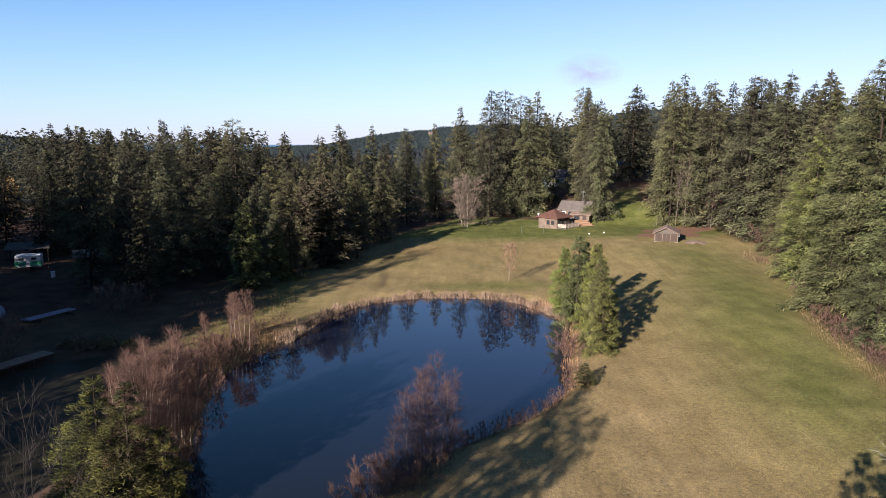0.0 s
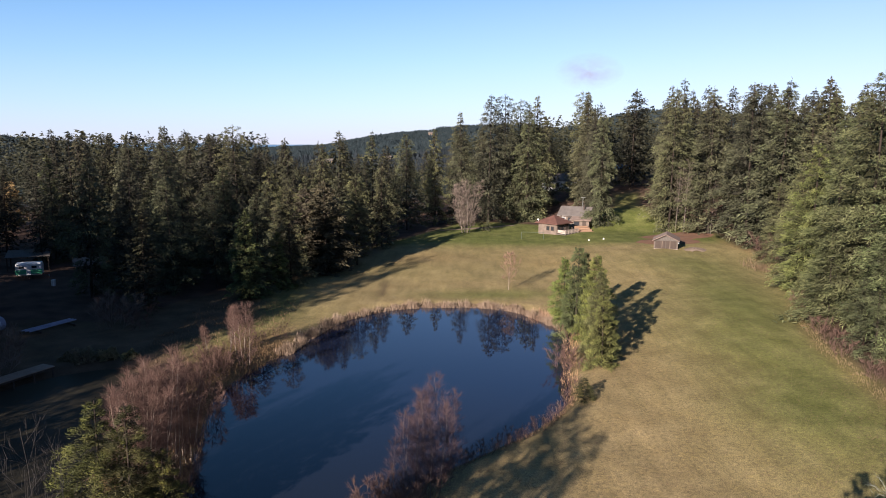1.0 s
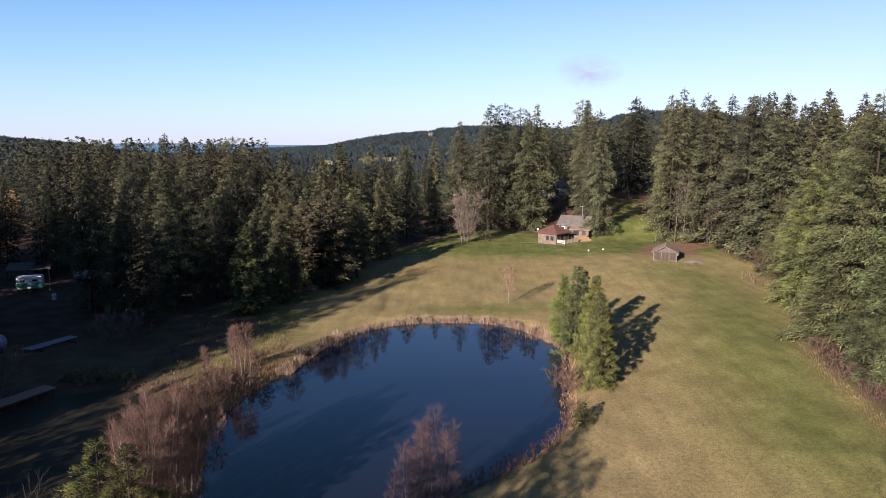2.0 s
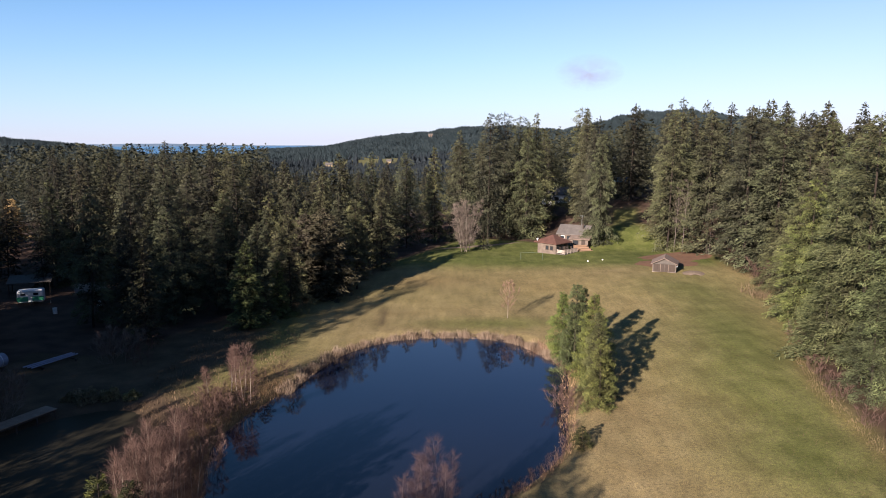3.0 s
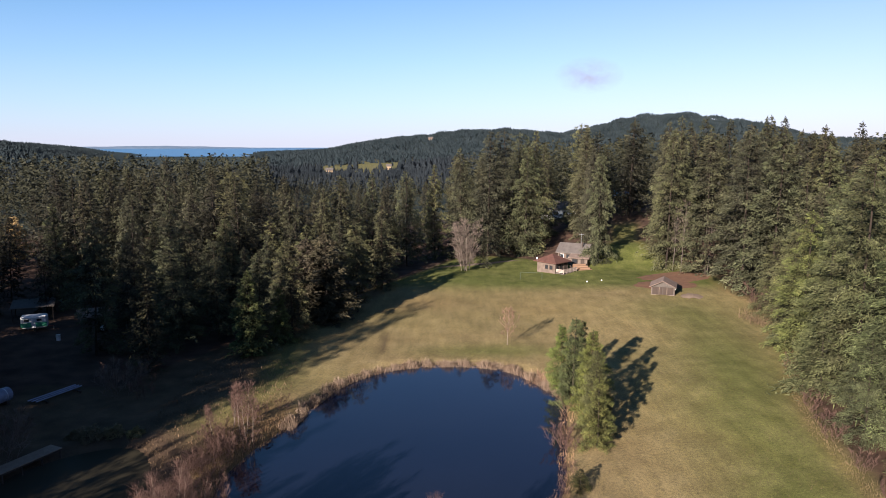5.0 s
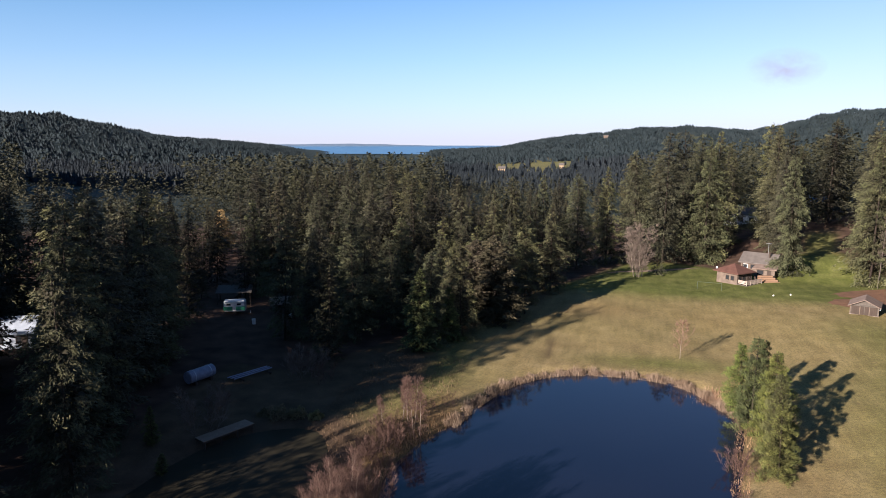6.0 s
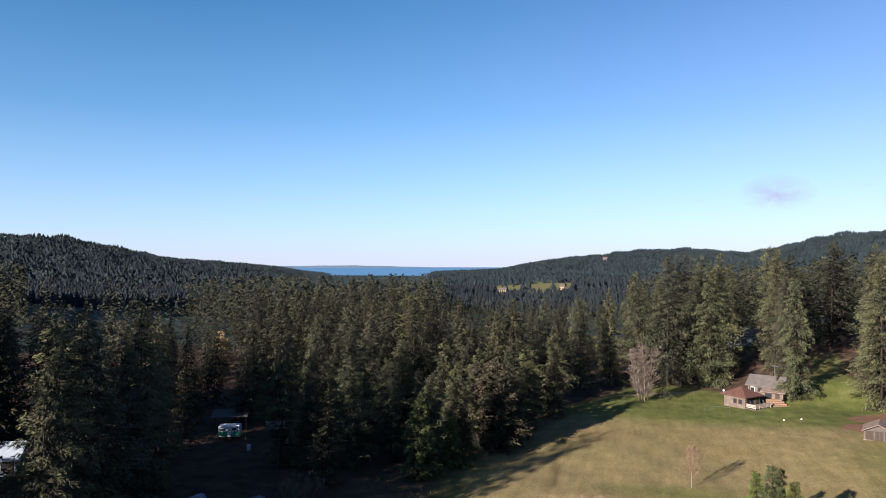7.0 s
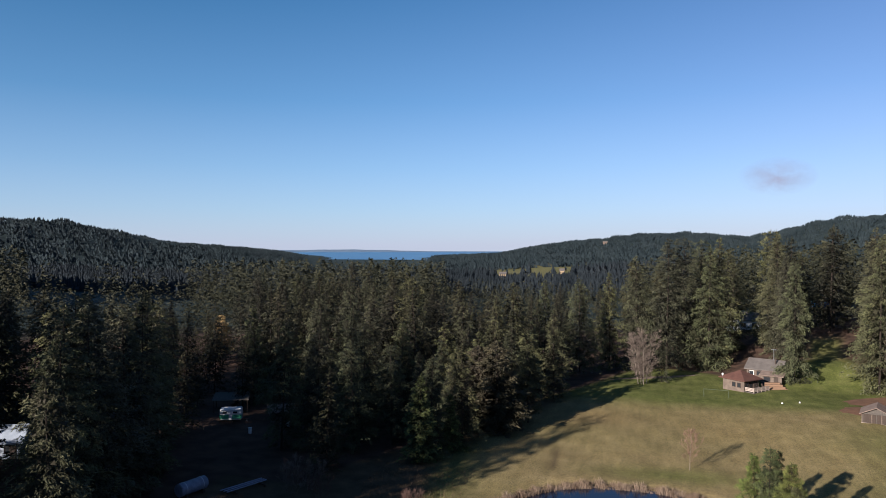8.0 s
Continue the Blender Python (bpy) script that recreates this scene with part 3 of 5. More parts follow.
def conifer(seed, h, r, needles, spray=0.42, dens=1.0, bare=0.12, gappy=0.25, shape=0.7, full=1.8, slim=0.4, hang=-0.2, rise=1.0):
    """Trunk and crown meshes of a fir: whorls of drooping boughs, each a fan of small needle sprays."""
    rng = np.random.default_rng(seed)
    lean = rng.normal(0, 0.012, 2)
    zs = np.linspace(-0.6, h * 0.985, 9)
    pts = [(lean[0] * z + 0.05 * math.sin(z * 0.5 + seed), lean[1] * z, z) for z in zs]
    rad = [0.009 * h * (1 - max(z, 0) / h) ** 0.8 + 0.02 for z in zs]
    tv, tf = trunk_arrays(pts, rad)
    trunk = mesh_of("trunk", tv, tf, BARK, True)
    # young: place along the bough, which drives the painted crown shade
    cs, outs, young = [], [], []
    z = h * bare
    turn = rng.uniform(0, 6.28)
    lobes = rng.uniform(0, 6.28, 3)

    def reach(u, a):
        p = (1 - u ** full) ** shape * min(1.0, 0.78 + 1.6 * max(u - bare, 0))
        return r * p * (1 + 0.16 * math.sin(a + lobes[0] + 5 * u) + 0.12 * math.sin(2 * a + lobes[1] - 9 * u) + 0.1 * math.sin(17 * u + lobes[2])) + 0.3

    while z < h * 0.985:
        u = z / h
        for _ in range(4 if u < 0.8 else 3):
            turn += 1.75 + rng.normal(0, 0.35)
            if rng.random() < gappy * (1.1 - u):
                continue
            L = reach(u, turn) * rng.uniform(0.66, 1.15)
            n = max(5, int(0.86 * dens * (8 + 13 * L)))
            tufts = 3 + int(1.2 * L)
            which = rng.integers(tufts, size=n)
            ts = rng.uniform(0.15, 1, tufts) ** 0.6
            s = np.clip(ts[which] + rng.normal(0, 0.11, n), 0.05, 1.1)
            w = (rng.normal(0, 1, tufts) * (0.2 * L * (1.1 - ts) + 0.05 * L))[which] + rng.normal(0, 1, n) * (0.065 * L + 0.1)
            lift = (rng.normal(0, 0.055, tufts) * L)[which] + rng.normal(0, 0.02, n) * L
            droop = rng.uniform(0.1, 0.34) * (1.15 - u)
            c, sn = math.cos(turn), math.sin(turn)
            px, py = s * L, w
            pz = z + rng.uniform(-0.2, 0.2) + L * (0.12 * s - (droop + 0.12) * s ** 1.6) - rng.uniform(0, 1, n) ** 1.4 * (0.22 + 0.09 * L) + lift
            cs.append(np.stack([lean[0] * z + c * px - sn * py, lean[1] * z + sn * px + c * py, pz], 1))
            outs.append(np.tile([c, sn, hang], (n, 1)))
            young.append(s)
        z += rise * rng.uniform(0.48, 0.82) * (0.42 + 0.02 * h) * (1.1 - 0.55 * u)
    top = np.stack([rng.normal(0, 0.12, 14) + lean[0] * h, rng.normal(0, 0.12, 14) + lean[1] * h, rng.uniform(0.93, 1.0, 14) * h], 1)
    cs.append(top)
    outs.append(np.tile([0, 0, 1.0], (14, 1)))
    young.append(np.ones(14))
    cs, outs = np.concatenate(cs), np.concatenate(outs)
    v = tri_soup(cs, spray * (1.15 - 0.5 * np.clip(cs[:, 2] / h, 0, 1)), rng, 0.55, outs, slim)
    m = int(13 * h)  # inner fill added to block light, so gaps between boughs go dark
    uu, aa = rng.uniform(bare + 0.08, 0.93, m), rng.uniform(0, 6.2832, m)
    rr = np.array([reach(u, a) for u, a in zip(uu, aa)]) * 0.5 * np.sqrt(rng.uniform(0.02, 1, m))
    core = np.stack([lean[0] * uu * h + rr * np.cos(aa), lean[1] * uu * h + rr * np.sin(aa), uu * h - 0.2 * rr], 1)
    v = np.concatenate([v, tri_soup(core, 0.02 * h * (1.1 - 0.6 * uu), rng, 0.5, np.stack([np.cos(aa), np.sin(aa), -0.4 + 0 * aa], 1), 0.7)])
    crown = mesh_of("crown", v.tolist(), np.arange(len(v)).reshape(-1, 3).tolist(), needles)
    # 0 by the trunk, 1 at the tip, for the painted crown shade
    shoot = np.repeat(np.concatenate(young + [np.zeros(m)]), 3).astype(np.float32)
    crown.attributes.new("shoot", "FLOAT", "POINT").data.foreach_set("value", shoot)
    return trunk, crown


def tree_thing(name, meshes, m, label, category, group):
    ob = thing(name, m, label, category, group)
    for part_name, me in zip(("trunk", "crown"), meshes):
        new(part_name, me).parent = ob
    return ob


rng = np.random.default_rng(7)
FIRS = [conifer(20 + k, 28, rr, NEEDLES, 0.37, 1.75, bb, gg, sh, fu, 0.22, -0.45, 1.5) for k, (rr, bb, gg, sh, fu) in enumerate(
    ((5.6, 0.03, 0.12, 0.75, 1.6), (5.2, 0.06, 0.2, 0.6, 2.2), (6.2, 0.03, 0.18, 0.9, 1.4), (5.0, 0.1, 0.28, 0.5, 2.8), (5.8, 0.02, 0.1, 0.8, 1.7)))]
FIRS_BACK = [conifer(30 + k, 28, rr, SHADED_NEEDLES, 0.62, 0.44, 0.08, 0.22, sh, fu, 0.27, -0.45, 1.45) for k, (rr, sh, fu) in enumerate(((5.7, 0.75, 1.7), (5.2, 0.6, 2.3), (6.2, 0.9, 1.4), (5.5, 0.65, 1.9)))]
FIRS_NEAR = [conifer(40 + k, 26, rr, NEAR_NEEDLES, 0.27, 4.2, bb, gg, sh, fu, 0.2, -0.4, 1.55) for k, (rr, bb, gg, sh, fu) in enumerate(
    ((5.4, 0.02, 0.1, 0.6, 2.1), (5.0, 0.03, 0.2, 0.5, 2.6), (5.9, 0.01, 0.12, 0.7, 1.8)))]
FIR_LABEL = "tall dark green fir with drooping boughs at the wood's edge"
made = []


def plant(x, y, h, pool=FIRS, wide=1.0, label=FIR_LABEL, group="firs round the meadow"):
    s = h / (26.0 if pool is FIRS_NEAR else 28.0)
    m = pose(x, y, at(x, y), rng.normal(0, 1.2), rng.normal(0, 1.2), rng.uniform(0, 360)) @ Matrix.Diagonal((s * wide, s * wide, s, 1))
    made.append((x, y))
    return tree_thing("fir_tree", pool[int(rng.integers(len(pool)))], m, label, "tree", group)


def sun_gap(x, y):
    """Unseen gap in the western wood, added to let sun reach the trailer and barn."""
    return abs(0.85 * x - 0.53 * y + 119.5) < 5 and y < 88 and x < -70


def crowded(x, y, gap):
    return any((x - a) ** 2 + (y - b) ** 2 < gap * gap for a, b in made)


# firs along the eastern edge and behind the house
for x, y, h, w in ((52.5, 161, 33, 0.85), (39.5, 181, 25, 0.75), (57.5, 150, 31.5, 1.0), (60, 137, 31, 1.05), (61, 127, 31, 1.05),
                   (65, 143, 31, 1.0), (66, 118, 29, 1.1), (60, 112, 26, 1.0), (57, 104, 24, 1.0), (12, 184, 33.5, 0.9),
                   (17, 190, 34, 0.85), (22, 185, 31.5, 0.9), (24.5, 190, 33.5, 0.85), (41.5, 209, 31, 0.9)):
    plant(x, y, h, wide=w)
# firs behind the lawn and along the western wood
for x, y, h, w in ((5, 184, 29, 0.9), (-2, 180, 25, 0.85), (-9, 172, 24, 0.9), (-16, 158, 25, 0.9), (-21, 152, 24, 0.9),
                   (-25, 142, 23, 0.95), (-31, 138, 22, 0.95), (-43, 142, 26.5, 1.0), (-50, 140, 25, 0.9), (-56, 142, 26, 0.85),
                   (-47, 128, 22, 1.0), (-57, 126, 23, 0.95), (-72, 128, 20, 1.0), (-38, 122, 19, 1.0)):
    plant(x, y, h, wide=w)
# firs deeper in the western wood
for x, y, h, w in ((-30, 120, 16, 1.1), (9.8, 166, 9, 1.1), (-70, 92, 25, 1.0), (-74, 100, 23, 0.9), (-81.5, 106, 22, 0.9),
                   (-73, 82, 24, 0.95), (-76.5, 92, 23, 0.9), (-36, 109, 17, 1.0), (-40.5, 103.5, 18, 1.0), (-42, 112, 20, 1.0),
                   (-47, 104, 20, 1.0), (-33, 114, 15, 1.0), (-27, 115, 13, 1.1), (-46, 117, 22, 1.0), (-24.5, 110.5, 16.5, 1.1), (-28.5, 105, 16, 1.1), (-16, 128, 17, 1.05)):
    plant(x, y, h, wide=w)
# firs by the yard and beyond the house
for x, y, h, w in ((-52, 101, 21, 0.9), (-25, 128, 17, 1.05), (-21.5, 124.5, 15, 1.1), (-20, 134, 18, 1.0), (-13, 147, 19, 1.0),
                   (-31, 126, 19, 1.0), (54.5, 170, 28, 0.8), (40.5, 188, 26, 0.8), (40, 194, 30, 0.9), (60, 188, 31, 0.9),
                   (60, 178, 32, 0.95), (42, 203, 31, 0.9), (22, 201, 33, 0.9), (30.5, 206, 25, 1.0)):
    plant(x, y, h, wide=w)
plant(37.6, 166.2, 27, [conifer(75, 28, 4.9, NEEDLES, 0.4, 2.4, 0.005, 0.12, 0.6, 2.1, 0.24, -0.45, 1.3)], 0.72)
for x, y, h, w in ((47.5, 77, 29, 1.0), (46, 66, 22, 1.05), (53, 88, 27, 1.0), (50, 94, 21, 1.0), (44.5, 58, 20, 1.05), (54, 70, 29, 1.05), (56, 98, 25, 1.0),
                   (51, 60, 26, 1.05), (48.5, 85, 19, 1.1), (43.5, 50, 17, 1.1), (43, 67, 12, 1.2), (46, 81, 12, 1.2), (43, 58.5, 10, 1.2), (54, 106, 17, 1.1),
                   (51, 99, 12, 1.2), (58, 80, 30, 1.0), (60, 92, 29, 1.0), (57, 116, 14, 1.2), (43, 43, 16, 1.1)):
    plant(x, y, h, FIRS_NEAR, w)
for x, y, h, w in ((-48.9, 51.0, 21.5, 0.95), (-53.6, 57.2, 24.5, 0.95), (-55.5, 64, 26.5, 1.0), (-57, 61.3, 26.5, 0.95), (-62, 69.5, 25.5, 1.05), (-60.5, 76, 25.5, 0.95), (-65, 84, 26, 1.05), (-67, 75, 26.5, 1.05), (-69.5, 79.5, 26, 1.0)):
    plant(x, y, h, FIRS, w)


# firs out of view, placed by the shadow they throw on the bank
for x, y, h in ((-14, 16, 17.5), (-12.4, 12.6, 16), (-16.2, 19.5, 14.5), (-15.4, 11.8, 17), (-17.8, 15.6, 16)):
    plant(x, y, h, FIRS_NEAR, 1.0, "dense unseen fir by the pond's near end, added for its shade", "firs at the pond's near end")
# unseen firs added to shade the spit and the backwater
for x, y, h in ((-38, 16, 14), (-38.5, 11.5, 13.5), (-42, 20, 17), (-45, 27, 19), (-34, 17.5, 12), (-40, 8, 15), (-42, 4, 16)):
    plant(x, y, h, wide=1.1, label="dense unseen fir by the pond's near end, added for its shade", group="firs at the pond's near end")
# two more out of view, added to keep the backwater in shade
for x, y, h in ((-56, 34, 17), (-50.5, 31, 16)):
    plant(x, y, h, FIRS_BACK, 0.8, "tall dark green fir in the wood west of the yard", "firs of the western wood")
# unseen firs added to shade the lower part of the western wood
for x, y in ((-72.3, 54.5), (-75.7, 56.6), (-79, 58.7), (-82.5, 61)):
    plant(x, y, 30, FIRS_BACK, 1.0, "tall dark green fir in the wood west of the yard", "firs of the western wood")

# firs out of view, added to shade the backwater and the yard's edge
for x, y, h in ((-43, 35.5, 14), (-47, 33, 16), (-50, 37.5, 14), (-53.5, 39.5, 13), (-56, 43.5, 14), (-58.5, 41.5, 32)):
    plant(x, y, h, wide=1.15, label="dense unseen fir by the pond's near end, added for its shade", group="firs at the pond's near end")
for x, y, h in ((-97, 92.5, 23), (-102.5, 97, 24), (-108, 103, 24), (-95, 99, 22), (-105, 89.5, 24), (-112, 95, 25), (-100, 104, 24)):
    plant(x, y, h, FIRS_BACK, 1.0, "tall dark green fir in the wood west of the yard", "firs of the western wood")

# a tall unseen row beyond the yard, added to shade yard, wood and meadow
for k in range(24):
    y = 43.4 + 2.1 * k + rng.uniform(-0.4, 0.4)
    h = float(np.interp(y, [43, 45, 47, 49, 51, 54, 58, 62, 82], [37, 37, 32, 31, 37, 42, 41, 38, 34]))
    x = -1.36 * y - (3.5 if k % 2 else 0)
    if sun_gap(x, y):
        continue
    plant(x, y, h + rng.uniform(-1, 1), FIRS if k < 6 else FIRS_BACK, 0.85, "tall dark green fir in the wood west of the yard", "firs of the western wood")


# the woods behind them
def gap_in_wood(x, y):
    """Rides and openings: by the trailer, to the withered cedar, behind the house and before the barn."""
    if x < 0:
        barn = y > 50 and 44 < math.degrees(math.atan2(-x, y)) < 49 and math.hypot(x, y) < 112
        return barn or (74 < y < 112 and abs(x + 0.601 * y) < 3.2) or (125 < y < 186 and abs(x + 0.619 * y) < 1.8)
    return y > 172 and (0.15 < x / y < 0.185 or (0.215 < x / y < 0.31 and y < 216))


def fill(count, xr, yr, hr, gap, rule, group):
    n = tries = 0
    while n < count and tries < 9000:
        tries += 1
        x, y = rng.uniform(*xr), rng.uniform(*yr)
        if crowded(x, y, gap) or sun_gap(x, y) or gap_in_wood(x, y) or not rule(x, y):
            continue
        low = 0.68 if x < -0.62 * y and math.hypot(x, y) > 135 else 0.75 if -0.3 * y < x < 0.02 * y and y > 160 else 0.95 if x < -28 else 1.0
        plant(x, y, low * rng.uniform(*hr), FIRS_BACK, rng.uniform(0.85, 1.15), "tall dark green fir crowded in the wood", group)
        n += 1


def open_yard(x, y):
    return (-72 < x < -54 and 94 < y < 118) or (18 < x < 43 and 155 < y < 182) or (36 < x < 52 and 140 < y < 190)


fill(52, (42, 110), (60, 225), (25, 31), 5.0, lambda x, y: forest_here(x, y) > 4 and x < 0.66 * y + 6 and not open_yard(x, y), "firs of the eastern wood")
fill(60, (-100, 60), (168, 245), (19, 28), 5.2, lambda x, y: forest_here(x, y) > 0 and x > -0.6 * y and not open_yard(x, y), "firs behind the house")
fill(76, (-125, -14), (92, 175), (14, 26), 4.8, lambda x, y: forest_here(x, y) > 1 and x > -0.85 * y and not open_yard(x, y), "firs of the western wood")
# these two fills stand out of view and are added for shade
fill(34, (-112, -62), (12, 84), (25, 29), 4.6, lambda x, y: x < -1.09 * y - 5, "firs of the western wood")
fill(30, (-150, -66), (-12, 84), (27, 31), 5.0, lambda x, y: x < -1.09 * y - 12 and 0.85 * x - 0.53 * y < -88, "firs of the western wood")
fill(12, (-110, -64), (64, 96), (17, 22), 6.5, lambda x, y: not open_yard(x, y), "firs of the western wood")


# woods too far to tell tree from tree, one mesh for each belt
def wood_arrays(spots, heights, protos, seed):
    g = np.random.default_rng(seed)
    verts, faces, base = [], [], 0
    for (x, y), h, k in zip(spots, heights, g.integers(len(protos), size=len(spots))):
        v, f = protos[k]
        a, w = g.uniform(0, 6.28), h * g.uniform(0.85, 1.2)
        c, s = math.cos(a) * w, math.sin(a) * w
        verts.append(np.stack([x + c * v[:, 0] - s * v[:, 1], y + s * v[:, 0] + c * v[:, 1], v[:, 2] * h], 1))
        faces.append(f + base)
        base += len(v)
    v = np.concatenate(verts)
    return v, np.concatenate(faces)


def rough_fir(seed, tiers, blades, width):
    """A fir of unit height for the distance: tiers of ragged triangular boughs round a thin core."""
    g = np.random.default_rng(seed)
    out = []
    for i in range(tiers):
        u = (i + 0.5) / tiers
        r = width * (1 - u) ** 0.62 * min(1, 0.5 + 2 * u)
        for k in range(blades):
            a = 6.2832 * (k + g.uniform(-0.3, 0.3)) / blades + i * 1.7
            rr, z = r * g.uniform(0.7, 1.25), 0.1 + 0.9 * u + g.uniform(-0.25, 0.25) / tiers
            d = 0.55 * 6.2832 / blades
            out += [(0, 0, z + 1.05 / tiers), (rr * math.cos(a - d), rr * math.sin(a - d), z - 0.25 / tiers), (rr * math.cos(a + d), rr * math.sin(a + d), z - 0.5 / tiers)]
    out += [(-0.02, 0, 0.88), (0.02, 0, 0.88), (0, 0, 1.0)]
    v = np.array(out)
    return v, np.arange(len(v)).reshape(-1, 3)


def soup_fir(seed, count):
    g = np.random.default_rng(seed)
    u = g.uniform(0, 1, count) ** 1.3
    a = g.uniform(0, 6.2832, count)
    tier = 0.5 + 0.5 * np.abs(np.sin(u * 34 + np.sin(a * 3) * 1.5))
    r = 0.215 * (1 - u) ** 0.62 * np.minimum(1, 0.55 + 2 * u) * np.sqrt(g.uniform(0.25, 1, count)) * tier + 0.004
    c = np.stack([r * np.cos(a), r * np.sin(a), 0.12 + 0.88 * u - 0.12 * r], 1)
    v = tri_soup(c, 0.036, g, 0.5, np.stack([np.cos(a), np.sin(a), -0.3 + 0 * a], 1))
    return v, np.arange(len(v)).reshape(-1, 3)


def belt(name, r0, r1, spacing, az0, az1, hr, protos, seed, label, mat=None):
    g = np.random.default_rng(seed)
    area = (r1 * r1 - r0 * r0) / 2 * radians(az1 - az0)
    n = int(area / spacing ** 2)
    r, az = np.sqrt(g.uniform(r0 * r0, r1 * r1, n)), g.uniform(az0, az1, n)
    x, y = -r * np.sin(np.radians(az)), r * np.cos(np.radians(az))
    meadow = (r > 790) & (r < 1150) & (np.abs(az - 6.8) < 3.9 + 0.9 * np.sin(r * 0.02) + g.uniform(-0.3, 0.3, n)) & (g.uniform(0, 1, n) > 0.02)
    hollow = (r > 310) & (r < 470 + 25 * np.sin(az * 2.3)) & (az > 29.5 + 4 * g.uniform(0, 1, n) + 0.02 * (r - 300)) & (az < 45)
    sea = (r > 1300) & (land(x, y) < -9.2)
    keep = ~(meadow | hollow | sea) & (forest_here(x, y) > 0)
    x, y, az, r = x[keep], y[keep], az[keep], r[keep]
    h = g.uniform(*hr, len(x)) * np.where((az > 9) & (az < 27) & (r > 600) & (r < 1000), 0.75, 1.0) * np.where((az > -1) & (az < 14) & (r < 800), 0.52, 1.0) * np.where((az > 27) & (r > 420) & (r < 900), 0.6, 1.0) * np.where((az > 31) & (r < 300), 0.7, 1.0)
    v, f = wood_arrays(np.stack([x, y], 1), h, protos, seed)
    base = land(x, y) - 0.5
    v[:, 2] += np.repeat(base, [len(protos[k][0]) for k in np.random.default_rng(seed).integers(len(protos), size=len(x))])
    return tagged(new(name, mesh_of(name, v.tolist(), f.tolist(), mat or HAZY_NEEDLES)), label, "woods", kind="stuff")


belt("woods", 246, 420, 6.4, -40, 48, (19, 26), [soup_fir(80 + k, 85) for k in range(4)], 301, "dense dark fir wood beyond the meadow", SHADED_MID_NEEDLES)
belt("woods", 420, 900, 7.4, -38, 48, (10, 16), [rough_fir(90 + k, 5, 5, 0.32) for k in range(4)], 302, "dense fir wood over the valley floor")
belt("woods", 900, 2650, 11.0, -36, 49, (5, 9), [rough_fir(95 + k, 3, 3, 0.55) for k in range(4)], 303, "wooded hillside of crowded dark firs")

# cedar and young firs with a look of their own
CEDAR = conifer(61, 15, 3.4, NEEDLES_RUST, 0.36, 1.6, 0.05, 0.1, 0.6, 1.9)
SUNFIR = conifer(62, 13.5, 2.9, NEEDLES_PALE, 0.3, 1.9, 0.03, 0.1, 0.8, 1.4)
BANKFIRS = [conifer(63 + k, 10, rr, NEEDLES_PALE, 0.19, 6.5, 0.04, 0.1, 0.85, 1.35, 0.16, 1.0) for k, rr in enumerate((2.1, 1.8, 2.2))]
DARKFIRS = [conifer(67 + k, 9, rr, BUSHY_NEEDLES, 0.17, 9.0, 0.01, 0.15, 0.85, 1.3, 0.17, 0.4, 1.3) for k, rr in enumerate((3.1, 2.8))]
for x, y, s in ((-20.5, 120.5, 1.08), (-24, 122, 1.0)):
    tree_thing("cedar_tree", CEDAR, pose(x, y, at(x, y), 0, 0, 40 * s) @ Matrix.Diagonal((1.25 * s, 1.25 * s, s, 1)), "rust-tinged cedar with dense feathery foliage", "tree", "cedars at the wood's edge")
for x, y, s in ((-29.3, 102, 1.0), (-26, 108, 0.7)):
    tree_thing("young_fir", SUNFIR, pose(x, y, at(x, y), 0, 0, 90 * s) @ Matrix.Scale(s, 4), "pale green young fir catching the sun", "tree", "young firs in the sun")
for k, (x, y, h, w) in enumerate(((16.4, 69.5, 7.8, 1.15), (17.0, 73.5, 9.6, 1.05), (17.5, 78.5, 10.6, 1.05), (16.3, 83, 11.2, 1.05), (18.0, 86.5, 9.6, 1.0), (15.7, 87.5, 9, 1.05))):
    tree_thing("bank_fir", BANKFIRS[k % 3], pose(x, y, at(x, y), 0, 0, 70 * k) @ Matrix.Diagonal((h / 10 * w, h / 10 * w, h / 10, 1)),
               "bushy bright green fir on the pond's bank", "tree", "row of firs on the bank")


